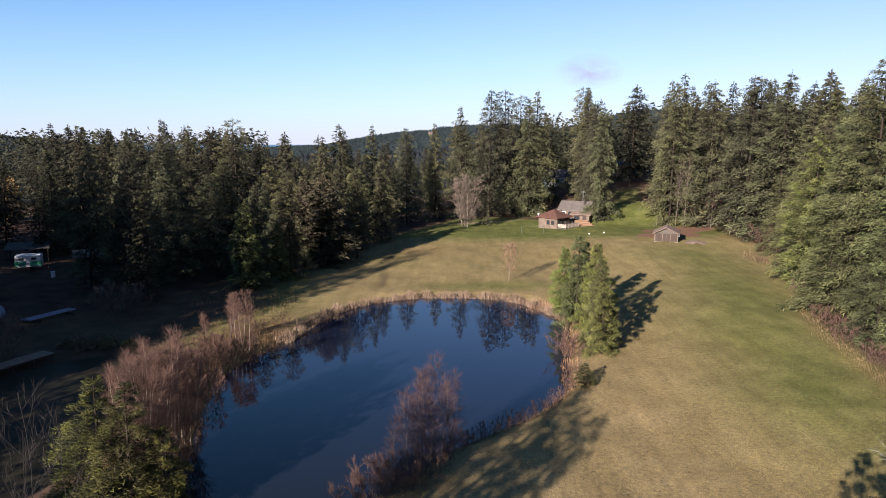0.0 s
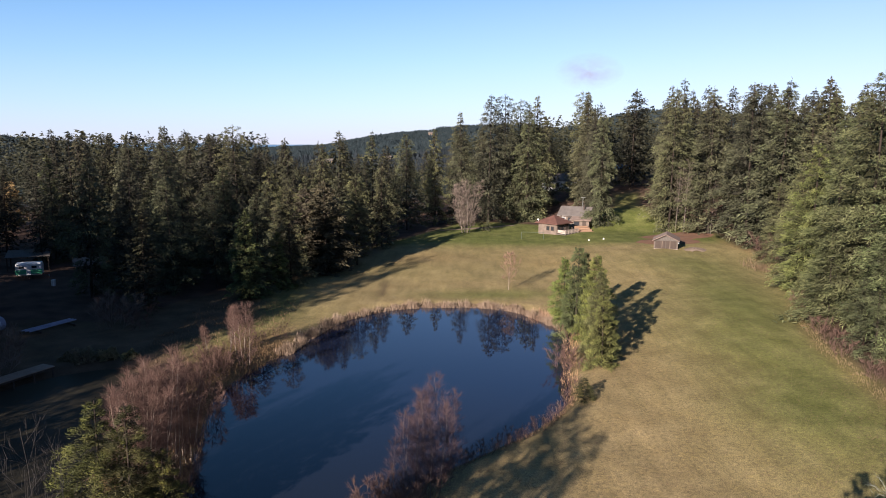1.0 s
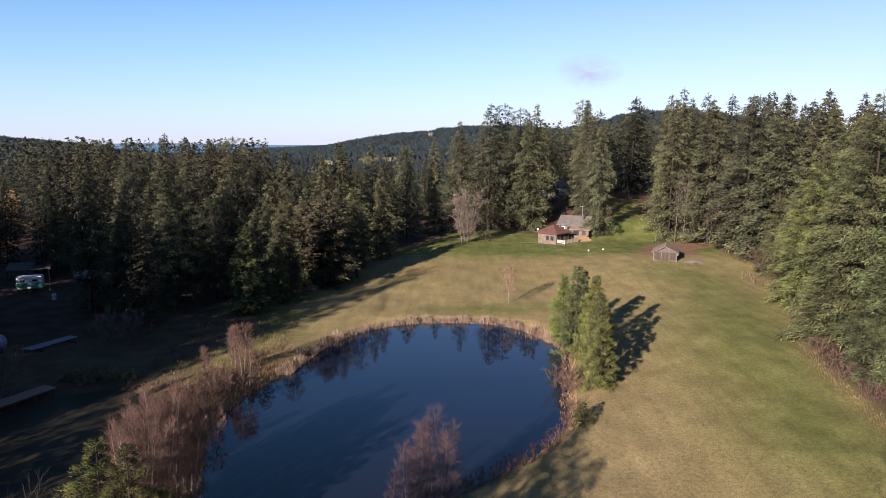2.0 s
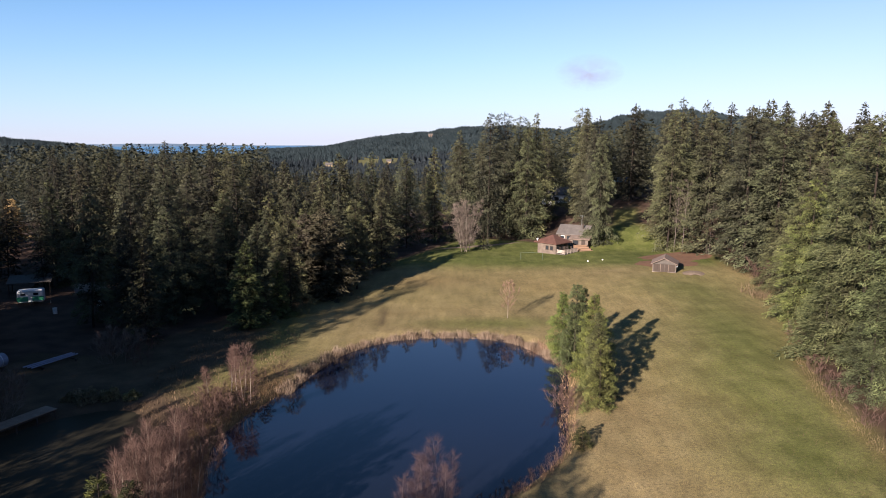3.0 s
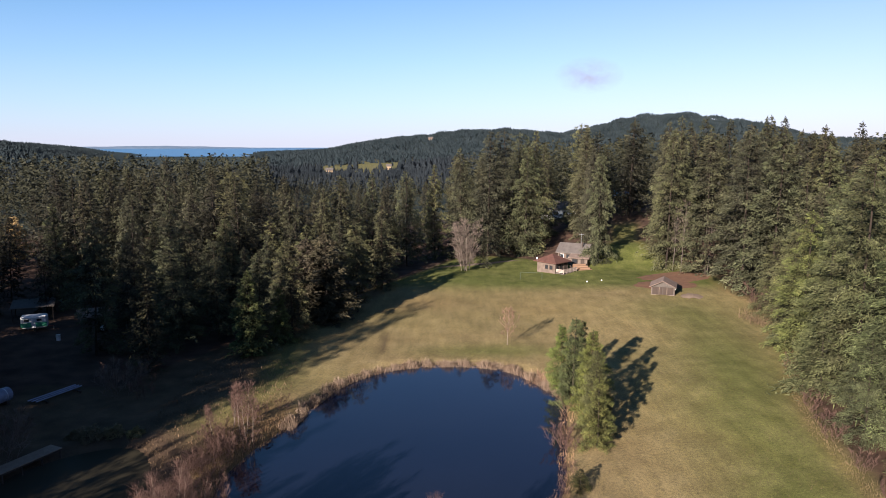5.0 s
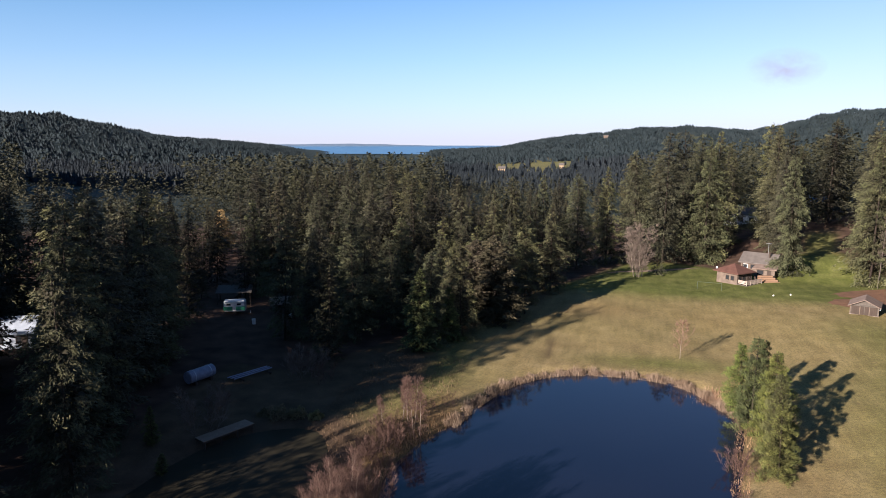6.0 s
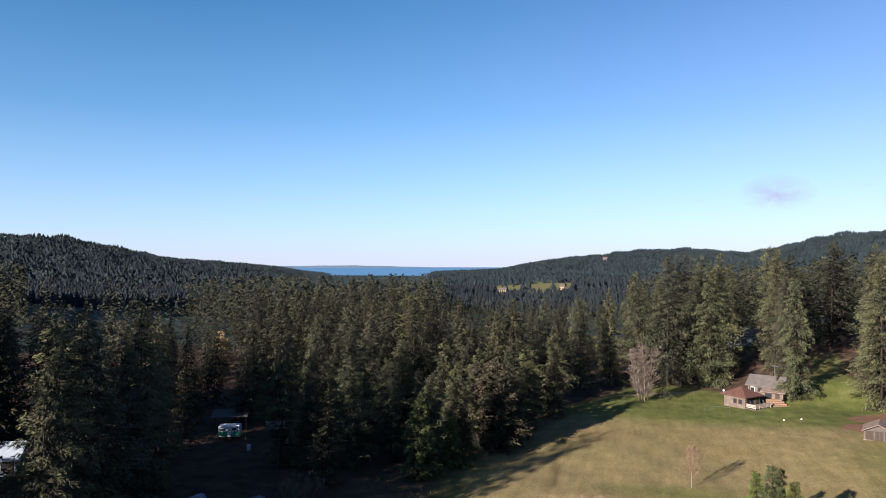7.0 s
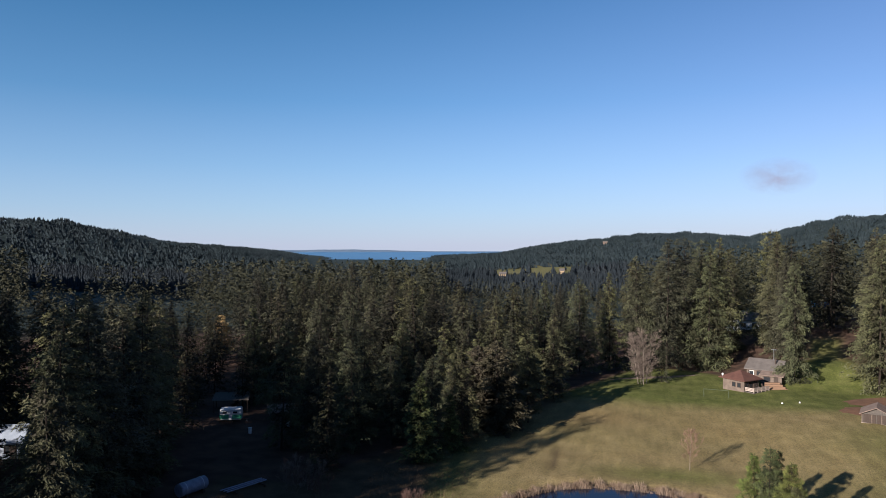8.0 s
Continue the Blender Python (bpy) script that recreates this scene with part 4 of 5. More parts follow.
# ---- bare winter trees ----
def bare_tree(seed, h, stems, bark, twig, lean=0.1, angle=45, first=0.3, arms=16, arm=0.26, subs=5, twigs=6, thick=0.008, fine=0.006, reach=0.6, top=0.6):
    """Tapered stems, arms curving upwards, side shoots, and a haze of fine twigs that follow them, as two meshes."""
    g = np.random.default_rng(seed)
    lv, lf, av, af, tv = [], [], [], [], []

    def tube(pts, r0, r1, sides, lv=av, lf=af):
        base, n = len(lv), len(pts) - 1
        for i, c in enumerate(pts):
            rr = r0 + (r1 - r0) * i / n
            for k in range(sides):
                lv.append((c[0] + rr * math.cos(6.2832 * k / sides), c[1] + rr * math.sin(6.2832 * k / sides), c[2]))
        for i in range(n):
            for k in range(sides):
                j = (k + 1) % sides
                lf.append((base + i * sides + k, base + i * sides + j, base + (i + 1) * sides + j, base + (i + 1) * sides + k))

    def grow(p, d, length, n, wander, lift):
        pts = [p]
        for i in range(n):
            d = d + g.normal(0, wander, 3) + np.array([0, 0, lift])
            d = d / np.linalg.norm(d)
            pts.append(pts[-1] + d * length / n)
        return pts

    def on(pts, t):
        n = len(pts) - 1
        i = min(int(t * n), n - 1)
        seg = pts[i + 1] - pts[i]
        return pts[i] + seg * (t * n - i), seg / (np.linalg.norm(seg) + 1e-9)

    def aside(d, deg, turn):
        x = np.cross(d, [0.3, 0.2, 0.9])
        x /= np.linalg.norm(x) + 1e-9
        y = np.cross(d, x)
        return d * math.cos(radians(deg)) + (x * math.cos(turn) + y * math.sin(turn)) * math.sin(radians(deg))

    def hair(pts, count):
        for _ in range(count):
            c, d = on(pts, g.uniform(0.2, 1.0))
            e = aside(d, g.uniform(12, 55), g.uniform(0, 6.28)) + np.array([0, 0, 0.25])
            e *= reach * g.uniform(0.5, 1.2) / np.linalg.norm(e)
            w = np.cross(e, g.normal(size=3))
            w *= fine / (np.linalg.norm(w) + 1e-9)
            tv.extend([c + w, c - w, c + e])

    for k in range(stems):
        a = 6.2832 * k / max(stems, 1) + g.uniform(-0.4, 0.4)
        off = 0.0 if stems == 1 else 0.25 + 0.09 * stems * g.uniform(0.3, 1.0)
        sl = lean * g.uniform(0.4, 1.3)
        tall = h * g.uniform(0.8, 1.0)
        stem = grow(np.array([math.cos(a) * off, math.sin(a) * off, -0.3]), np.array([math.cos(a) * sl, math.sin(a) * sl, 1.0]), tall, 8, 0.035, 0.03)
        tube(stem, thick * tall * g.uniform(0.8, 1.15), 0.008, 6, lv, lf)
        turn = g.uniform(0, 6.28)
        for j in range(arms):
            t = first + (0.97 - first) * (j + g.uniform(0, 1)) / arms
            turn += 2.4 + g.normal(0, 0.3)
            c, d = on(stem, t)
            length = arm * h * (1.04 - t) ** top * min(1.0, 0.55 + 1.6 * (t - first)) * g.uniform(0.7, 1.2)
            bough = grow(c, aside(d, angle * g.uniform(0.75, 1.25), turn), length, 4, 0.07, 0.09)
            tube(bough, max(0.3 * thick * h * (1.1 - t), 0.003 + fine), 0.8 * fine, 3)
            hair(bough, twigs)
            for _ in range(subs):
                u = g.uniform(0.15, 0.95)
                c2, d2 = on(bough, u)
                shoot = grow(c2, aside(d2, g.uniform(25, 50), g.uniform(0, 6.28)), length * (0.62 - 0.4 * u) + 0.15, 2, 0.08, 0.12)
                tube(shoot[::2], 1.2 * fine, 0.6 * fine, 3)
                hair(shoot, twigs)
        hair(stem[-3:], 3 * twigs)
    limbs = mesh_of("bough_frame", lv, lf, bark, True)
    n = len(av)
    return limbs, mesh_of("twig_haze", av + [tuple(v) for v in tv], af + [(n + i, n + i + 1, n + i + 2) for i in range(0, len(tv), 3)], twig)


def bare_thing(name, meshes, x, y, s, turn, label, group=""):
    ob = thing(name, pose(x, y, at(x, y), 0, 0, turn) @ Matrix.Scale(s, 4), label, "tree" if "shrub" not in name else "shrub", group)
    for part_name, me in zip(("bough_frame", "twig_haze"), meshes):
        new(part_name, me).parent = ob
    return ob


ALDER = [bare_tree(200 + k, 9.6, 6, BARK_PALE, TWIG_RED, 0.2, 36, 0.12, 24, 0.24, 5, 10, 0.006, 0.006, 0.7) for k in range(3)]
BIRCH = [bare_tree(205 + k, 9.0, 1, BARK_DULL, TWIG_PINK, 0.04, 55, 0.08, 36, 0.23, 6, 11, 0.0045, 0.0045, 0.6) for k in range(3)]
SLIM = [bare_tree(210 + k, 7, 2, BARK_PALE, TWIG_RED, 0.1, 48, 0.48, 20, 0.3, 6, 6, 0.007, 0.011, 0.6) for k in range(2)]
OAK = bare_tree(222, 12.5, 8, BARK_PALE, TWIG_GREY, 0.13, 50, 0.08, 20, 0.24, 7, 7, 0.006, 0.02, 0.8)
YOUNG = bare_tree(223, 6.6, 1, BARK_PALE, TWIG_PALE, 0.05, 52, 0.2, 22, 0.48, 6, 6, 0.007, 0.017, 0.5)
SHRUB = [bare_tree(230 + k, 3.0, 6, TWIG_RED, TWIG_RED, 0.5, 40, 0.15, 6, 0.34, 2, 8, 0.006, 0.01, 0.5) for k in range(3)]
SHRUB_GREY = bare_tree(236, 3.0, 8, TWIG_GREY, TWIG_GREY, 0.5, 45, 0.15, 8, 0.3, 3, 9, 0.006, 0.008, 0.45)
SNAG = bare_tree(240, 18, 1, BARK_DULL, TWIG_GREY, 0.03, 60, 0.3, 30, 0.18, 4, 3, 0.008, 0.012, 0.8)
SPARSE = [bare_tree(250 + k, 12.5, 2, TWIG_DARK, TWIG_DARK, 0.1, 38, 0.35, 14, 0.34, 4, 3, 0.0016, 0.0036, 0.7) for k in range(2)]
for k, (x, y, s) in enumerate(((-20.2, 44.5, 0.97), (-19.3, 46.4, 1.0), (-18.7, 43.2, 0.92), (-20.9, 47.6, 0.88), (-19.6, 41.8, 0.92), (-19.0, 48.6, 0.8))):
    bare_thing("alder_tree", ALDER[k % 3], x, y, s, 77 * k, "leafless alder with pale stems and reddish twigs on the spit", "alders on the spit")
for k, (x, y, s) in enumerate(((-2.6, 43.2, 0.8), (-1.9, 44.0, 0.9), (-1.2, 43.4, 0.98), (-0.5, 44.6, 0.94), (0.1, 45.0, 1.02), (-1.6, 42.2, 0.82), (-0.2, 43.4, 0.9), (-3.3, 42.4, 0.66), (0.7, 45.8, 0.85), (-2.2, 42.6, 0.85), (-1.4, 44.9, 0.88), (0.5, 44.3, 0.8), (-0.8, 42.6, 0.75))):
    bare_thing("birch_tree", BIRCH[k % 3], x, y, 0.88 * s, 50 * k, "slender leafless birch with reddish twigs by the water", "birches on the near bank")
for k, (x, y, s) in enumerate(((-22.0, 73.0, 0.95), (-23.6, 74.6, 0.8), (-20.8, 71.2, 0.85), (-24.8, 71.5, 0.6))):
    bare_thing("birch_tree", SLIM[k % 2], x, y, s, 95 * k, "slender leafless birch with a pinkish crown", "birches on the far bank")
bare_thing("maple_tree", OAK, 5.4, 162.5, 1.03, 20, "broad leafless maple with grey-pink twigs beside the lawn")
bare_thing("young_maple", YOUNG, 10.3, 107.0, 1.0, 0, "small leafless young maple alone in the meadow")
for x, y, s in ((55.4, 156.5, 1.08), (53.9, 157.5, 0.98), (58.6, 149.0, 0.85)):
    bare_thing("dead_tree", SNAG, x - 1, y, s, 30 * s, "dead grey tree standing among the firs", "dead trees in the wood")
bare_thing("bare_tree", SPARSE[0], -16.0, 24.0, 1.1, 0, "leafless grey tree with sparse upright branches")
bare_thing("bare_tree", SPARSE[1], -15.9, 26.3, 1.05, 60, "leafless grey tree with sparse upright branches")
bare_thing("lichened_tree", bare_tree(262, 12.6, 1, LICHEN, LICHEN, 0.02, 75, 0.6, 16, 0.26, 6, 6, 0.0022, 0.007, 0.4), 17.1, 24.8, 1.2, 0, "bare tree with pale grey-green lichen on its twigs")
for k, (x, y, s) in enumerate(((-41.5, 86, 1.7), (-45.2, 66.0, 1.9), (-37.5, 84, 1.1), (-43.5, 89, 1.2), (-46, 71, 0.9))):
    bare_thing("bare_shrub", SHRUB[k % 3] if k > 1 else SHRUB_GREY, x, y, s, 60 * k, "tangled leafless shrub in the shaded yard", "shrubs in the yard")
g = np.random.default_rng(33)
for k in range(52):
    t = g.uniform(0, 1)
    x, y = -22.6 - 0.9 * t + g.normal(0, 1.5) + 11 * max(t - 0.75, 0), 49 + 31 * t
    bare_thing("bank_shrub", SHRUB[k % 3], x, y, g.uniform(0.5, 0.95), 360 * t, "leafless red-brown shrub on the pond's bank", "shrubs on the west bank")
for k, (x, y, s) in enumerate(((-17.6, 41.5, 0.9), (-17.9, 43.6, 0.95), (-18.0, 45.6, 0.9), (-18.3, 47.4, 0.8), (-4.6, 40.5, 0.9), (-4.4, 41.6, 0.95), (-3.2, 40.6, 1.0), (-2.6, 42.0, 0.9), (-1.0, 42.2, 0.8), (-3.6, 42.2, 0.8), (-2.2, 41.2, 0.9), (-5.4, 38.8, 0.9), (0.2, 46.5, 0.5), (2.4, 49.2, 0.45), (4.6, 50.8, 0.5), (6.4, 52.9, 0.45), (8.8, 55.2, 0.4), (10.4, 58.5, 0.4), (1.2, 47.6, 0.55), (3.4, 50.3, 0.5), (5.6, 52.2, 0.5), (7.8, 54.3, 0.5), (-0.4, 45.6, 0.6), (1.6, 48.9, 0.45), (9.6, 57.0, 0.45), (11.4, 60.4, 0.4), (11.8, 62.6, 0.35),
                                 (12.9, 70.8, 0.95), (13.2, 72.2, 0.8), (13.6, 69.4, 0.6), (12.6, 64.5, 0.5), (15.5, 80.5, 0.6), (15.3, 84, 0.55))):
    bare_thing("bank_shrub", SHRUB[k % 3], x, y, s, 47 * k, "low leafless red-brown shrub at the water's edge", "shrubs at the water's edge")
for k in range(16):
    y = 46 + 5.0 * k + g.uniform(-1.5, 1.5)
    x = float(np.interp(y, [20, 45, 56, 62, 71, 84, 100, 120, 135], [34, 36, 37.5, 38.5, 40, 44, 52, 57, 56])) + g.uniform(0, 1.0)
    bare_thing("bank_shrub", SHRUB[k % 3], x, y, g.uniform(0.5, 0.8), 47 * k, "low leafless shrub in dry grass along the wood", "shrubs along the eastern wood")
bare_thing("bare_shrub", SHRUB[1], 56.5, 118.0, 2.0, 10, "leafless reddish shrub under the firs")

# evergreens low on the banks
for x, y, s, me in ((12.9, 60.6, 0.24, DARKFIRS[0]), (-17.9, 37.4, 0.96, DARKFIRS[1]), (-19.9, 38.0, 0.98, DARKFIRS[0]), (-16.3, 38.0, 0.7, DARKFIRS[1]), (-48.0, 61.5, 0.44, BANKFIRS[1]), (-43.6, 57.0, 0.22, BANKFIRS[0]), (15.6, 23.4, 1.0, DARKFIRS[1]), (17.6, 23.2, 1.12, DARKFIRS[0])):
    w = 1.6 if s < 0.3 else 1.05
    tree_thing("small_fir", me, pose(x, y, at(x, y), 0, 0, 100 * s) @ Matrix.Diagonal((s * w, s * w, s, 1)), "small bushy green fir near the water", "tree", "small firs near the water")


def leafy_shrub(seed, r, leaves):
    g = np.random.default_rng(seed)
    n = 1500
    d = g.normal(size=(n, 3))
    d[:, 2] = np.abs(d[:, 2]) * 0.9
    d /= np.linalg.norm(d, axis=1)[:, None]
    rad = r * g.uniform(0.5, 1.0, n) ** 0.5 * (0.8 + 0.3 * np.sin(5 * d[:, 0] + seed) * np.cos(4 * d[:, 1]))
    v = tri_soup(d * rad[:, None], 0.13, g, 1.0, d)
    return mesh_of("foliage", v.tolist(), np.arange(len(v)).reshape(-1, 3).tolist(), leaves)


for k, (x, y, r) in enumerate(((-38.2, 71.6, 1.7), (-36.0, 72.6, 1.4), (-33.8, 72.8, 1.1), (-40.2, 72.0, 1.0))):
    ob = thing("willow_shrub", pose(x, y, at(x, y)), "yellow-green shrub on the bank beside the dock", "shrub", "shrubs beside the dock")
    new("foliage", leafy_shrub(300 + k, r, SHRUB_LEAF)).parent = ob
    bm = bmesh.new()
    for j in range(4):
        rod(bm, (0, 0, -0.2), (0.5 * r * math.cos(j * 1.6), 0.5 * r * math.sin(j * 1.6), 0.7 * r), 0.03, 0.015, 5)
    part("stems", bm, BARK, ob)


# ---- reeds and rough grass ----
def blades(name, spots, heights, width, mat, seed, label, lean=0.25):
    g = np.random.default_rng(seed)
    n = len(spots)
    z = land(spots[:, 0], spots[:, 1])
    a = g.uniform(0, 6.2832, n)
    w = np.stack([np.cos(a), np.sin(a), 0 * a], 1) * (width * g.uniform(0.6, 1.4, n))[:, None]
    tip = np.stack([g.normal(0, lean, n) * heights, g.normal(0, lean, n) * heights, heights], 1)
    c = np.stack([spots[:, 0], spots[:, 1], np.maximum(z, -0.15) - 0.05], 1)
    v = np.stack([c + w, c - w, c + tip], 1).reshape(-1, 3)
    me = mesh_of(name, v.tolist(), np.arange(len(v)).reshape(-1, 3).tolist(), mat)
    return tagged(new(name, me), label, "grass", kind="stuff")


def along(poly, count, seed, lo, hi, i0, i1):
    """Places scattered in clumps along a stretch of a bank, from lo to hi metres out of the water."""
    g = np.random.default_rng(seed)
    n = len(poly)
    t = g.uniform(i0, i1, count) * n
    t = t[(0.5 + 0.5 * np.sin(t * 2.1) * np.sin(t * 0.83 + 1)) > g.uniform(-0.3, 0.75, count)]
    i = t.astype(int) % n
    f = (t - np.floor(t))[:, None]
    p = poly[i] * (1 - f) + poly[(i + 1) % n] * f
    e = poly[(i + 1) % n] - poly[i]
    nrm = np.stack([-e[:, 1], e[:, 0]], 1) / np.linalg.norm(e, axis=1)[:, None]
    return p + nrm * g.uniform(lo, hi, len(p))[:, None]


g = np.random.default_rng(44)
sp = along(POND, 17000, 5, -0.7, 1.1, 5 / 22, 12.6 / 22)
lump = np.maximum(0.68 + 0.55 * np.sin(sp[:, 0] * 1.7) * np.sin(sp[:, 1] * 1.3 + sp[:, 0] * 0.6), 0.22)
blades("reeds", sp, g.uniform(0.45, 1.3, len(sp)) * lump, 0.035, REED, 6, "fringe of dry tan cattail reeds along the pond")
sp = along(POND, 3000, 7, -0.4, 1.3, 12.6 / 22, 20 / 22)
blades("reeds", sp, g.uniform(0.15, 0.6, len(sp)), 0.025, REED, 8, "patchy dry reeds and weeds along the bank")
sp = along(POND, 3000, 9, 0.0, 2.4, 1 / 22, 5.4 / 22)
blades("reeds", sp, g.uniform(0.3, 0.8, len(sp)), 0.025, DRY_GRASS, 10, "dry weeds along the spit")
sp = np.stack([g.normal(13.2, 0.9, 700), g.normal(91.8, 1.2, 700)], 1)
blades("reeds", sp, g.uniform(0.3, 0.7, len(sp)), 0.03, REED, 11, "clump of broken reeds standing in the water")
sp = np.stack([g.normal(53.2, 1.1, 900), g.normal(114.4, 2.6, 900)], 1)
blades("reeds", sp, g.uniform(0.3, 1.0, len(sp)), 0.04, DRY_GRASS, 15, "tall pale dry grass at the corner of the wood")
yy = g.uniform(40, 128, 9000)
sp = np.stack([np.interp(yy, [20, 45, 56, 62, 71, 84, 100, 120, 135], [34, 36, 37.5, 38.5, 40, 44, 52, 57, 56]) + g.normal(-0.1, 0.45, 9000), yy], 1)
blades("rough_grass", sp[:4500], g.uniform(0.1, 0.32, 4500), 0.03, DRY_GRASS, 12, "strip of tall dry grass along the wood")
sp = np.stack([g.uniform(-34, -20, 3500), g.uniform(62, 100, 3500)], 1)
sp = sp[(shore(POND, sp[:, 0], sp[:, 1]) > 0.8) & (shore(SLOUGH, sp[:, 0], sp[:, 1]) > 0.3)]
blades("rough_grass", sp, g.uniform(0.15, 0.45, len(sp)), 0.05, DRY_GRASS, 13, "tussocks of rough grass behind the reeds", 0.5)
sp = np.stack([g.uniform(2, 37, 26000), 38 + 75 * g.uniform(0, 1, 26000) ** 1.6], 1)
sp = sp[(shore(POND, sp[:, 0], sp[:, 1]) > 0.8) & (forest_here(sp[:, 0], sp[:, 1]) < 0)]
blades("meadow_grass", sp, g.uniform(0.05, 0.16, len(sp)), 0.035, DRY_GRASS, 14, "short tufts of dry meadow grass", 0.7)


# ---- the house by the meadow ----
def gable_roof(x0, x1, y0, y1, eave, ridge, over, thick=0.18):
    bm, ym = bmesh.new(), (y0 + y1) / 2
    drop = (ridge - eave) / (ym - y0) * over
    slab(bm, [(x0 - over, y0 - over, eave - drop), (x1 + over, y0 - over, eave - drop), (x1 + over, ym, ridge), (x0 - over, ym, ridge)], thick)
    slab(bm, [(x0 - over, ym, ridge), (x1 + over, ym, ridge), (x1 + over, y1 + over, eave - drop), (x0 - over, y1 + over, eave - drop)], thick)
    return bm


def gable_walls(x0, x1, y0, y1, z0, eave, ridge, t=0.2):
    """Four walls with thickness, the two ends carried up to the ridge."""
    bm, ym = bmesh.new(), (y0 + y1) / 2
    box(bm, x0, x1, y0, y0 + t, z0, eave)
    box(bm, x0, x1, y1 - t, y1, z0, eave)
    for a, b in ((x0, x0 + t), (x1 - t, x1)):
        prof = [(y0 + t, z0), (y1 - t, z0), (y1 - t, eave), (ym, ridge - 0.2), (y0 + t, eave)]
        f = [bm.verts.new((a, y, z)) for y, z in prof]
        g2 = [bm.verts.new((b, y, z)) for y, z in prof]
        bm.faces.new(f[::-1])
        bm.faces.new(g2)
        for i in range(5):
            j = (i + 1) % 5
            bm.faces.new((f[i], f[j], g2[j], g2[i]))
    return bm


def window_part(parent, x, y, z, w, h, face, frame_paint=BOARD_DARK):
    """A window set 4 cm proud of a wall. face: x or y, with the sign of the way that it looks."""
    fr, gl = bmesh.new(), bmesh.new()
    s = -1 if face[0] == "-" else 1
    def piece(bm, a0, a1, z0, z1, d):
        lo, hi = sorted((0, s * d))
        if face[1] == "y":
            box(bm, x + a0, x + a1, y + lo, y + hi, z0, z1)
        else:
            box(bm, x + lo, x + hi, y + a0, y + a1, z0, z1)
    b = 0.09
    for a0, a1, z0, z1 in ((-w / 2, w / 2, z, z + b), (-w / 2, w / 2, z + h - b, z + h), (-w / 2, -w / 2 + b, z + b, z + h - b), (w / 2 - b, w / 2, z + b, z + h - b)):
        piece(fr, a0, a1, z0, z1, 0.06)
    piece(gl, -w / 2 + b, w / 2 - b, z + b, z + h - b, 0.03)
    win = part("window", fr, frame_paint, parent)
    part("pane", gl, GLASS, win)
    return win


HZ = 2.2
house = thing("house", pose(25.9, 157.6, HZ, 0, 0, 43), "shingled cottage with a red-brown hipped wing and a grey-roofed rear", "house")
W, D = 4.7, 5.3
bm = bmesh.new()
for x0, x1, y0, y1 in ((0, W, 0, 0.2), (0, W, D - 0.2, D), (0, 0.2, 0.2, D - 0.2), (W - 0.2, W, 0.2, D - 0.2)):
    box(bm, x0, x1, y0, y1, -0.6, 2.75)
wing = part("wing_wall", bm, SHAKE, house, "weathered grey-brown shingle wall")
bm = bmesh.new()
e, o, top = 2.7, 0.65, 4.35
c = [(-o, -o, e), (W + o, -o, e), (W + o, D + o, e), (-o, D + o, e)]
r0, r1 = (2.3, D / 2, top), (W - 2.3, D / 2, top)
slab(bm, [c[0], c[1], r1, r0], 0.16)
slab(bm, [c[1], c[2], r1], 0.16)
slab(bm, [c[2], c[3], r0, r1], 0.16)
slab(bm, [c[3], c[0], r0], 0.16)
wroof = part("wing_roof", bm, SHINGLE_RED, house, "red-brown hipped shingle roof")
part("vent", rod(bmesh.new(), (3.6, 1.6, 3.4), (3.6, 1.6, 4.35), 0.13), BOARD_DARK, wroof)
for x in (0.8, 2.1):
    window_part(house, x, 0.0, 1.0, 1.0, 1.2, "-y")
door = part("door", boxed(3.2, 4.2, -0.06, -0.005, 0.45, 2.45), BOARD_DARK, house, "dark wooden door onto the deck")
part("handle", rod(bmesh.new(), (4.05, -0.12, 1.4), (4.05, -0.05, 1.4), 0.03), GALVANIZED, door)
window_part(house, 0.0, 1.2, 1.0, 0.9, 1.0, "-x")
window_part(house, 0.0, 2.5, 1.0, 0.9, 1.0, "-x")
bm = boxed(0.2, 5.2, -2.3, -0.01, 0.25, 0.42)
for x in (0.4, 1.9, 3.5, 5.0):
    box(bm, x - 0.08, x + 0.08, -2.2, -2.04, -0.9, 0.25)
deck = part("deck", bm, BOARD, house, "weathered grey timber deck")
for x in (0.3, 1.5, 2.7, 3.9, 5.1):
    part("post", boxed(x - 0.06, x + 0.06, -2.28, -2.16, 0.42, 1.4), RAIL_PAINT, deck)
for z in (0.6, 0.88, 1.14):
    part("rail", boxed(0.36, 5.04, -2.26, -2.2, z, z + 0.2), RAIL_PAINT, deck)
part("rail", boxed(0.2, 5.2, -2.32, -2.14, 1.4, 1.46), RAIL_PAINT, deck)
for z in (0.6, 0.88, 1.14):
    part("rail", boxed(0.24, 0.3, -2.16, -0.1, z, z + 0.2), RAIL_PAINT, deck)
bm = rod(bmesh.new(), (-0.35, D - 0.2, 2.7), (-0.35, D - 0.2, 3.2), 0.04)
dish = part("dish_arm", bm, GALVANIZED, house)
bm = bmesh.new()
bmesh.ops.create_cone(bm, cap_ends=True, segments=14, radius1=0.22, radius2=0.05, depth=0.12, matrix=pose(-0.4, D - 0.25, 3.35, 70, 0, -40))
part("dish", bm, WHITE_PAINT, dish, "white satellite dish")

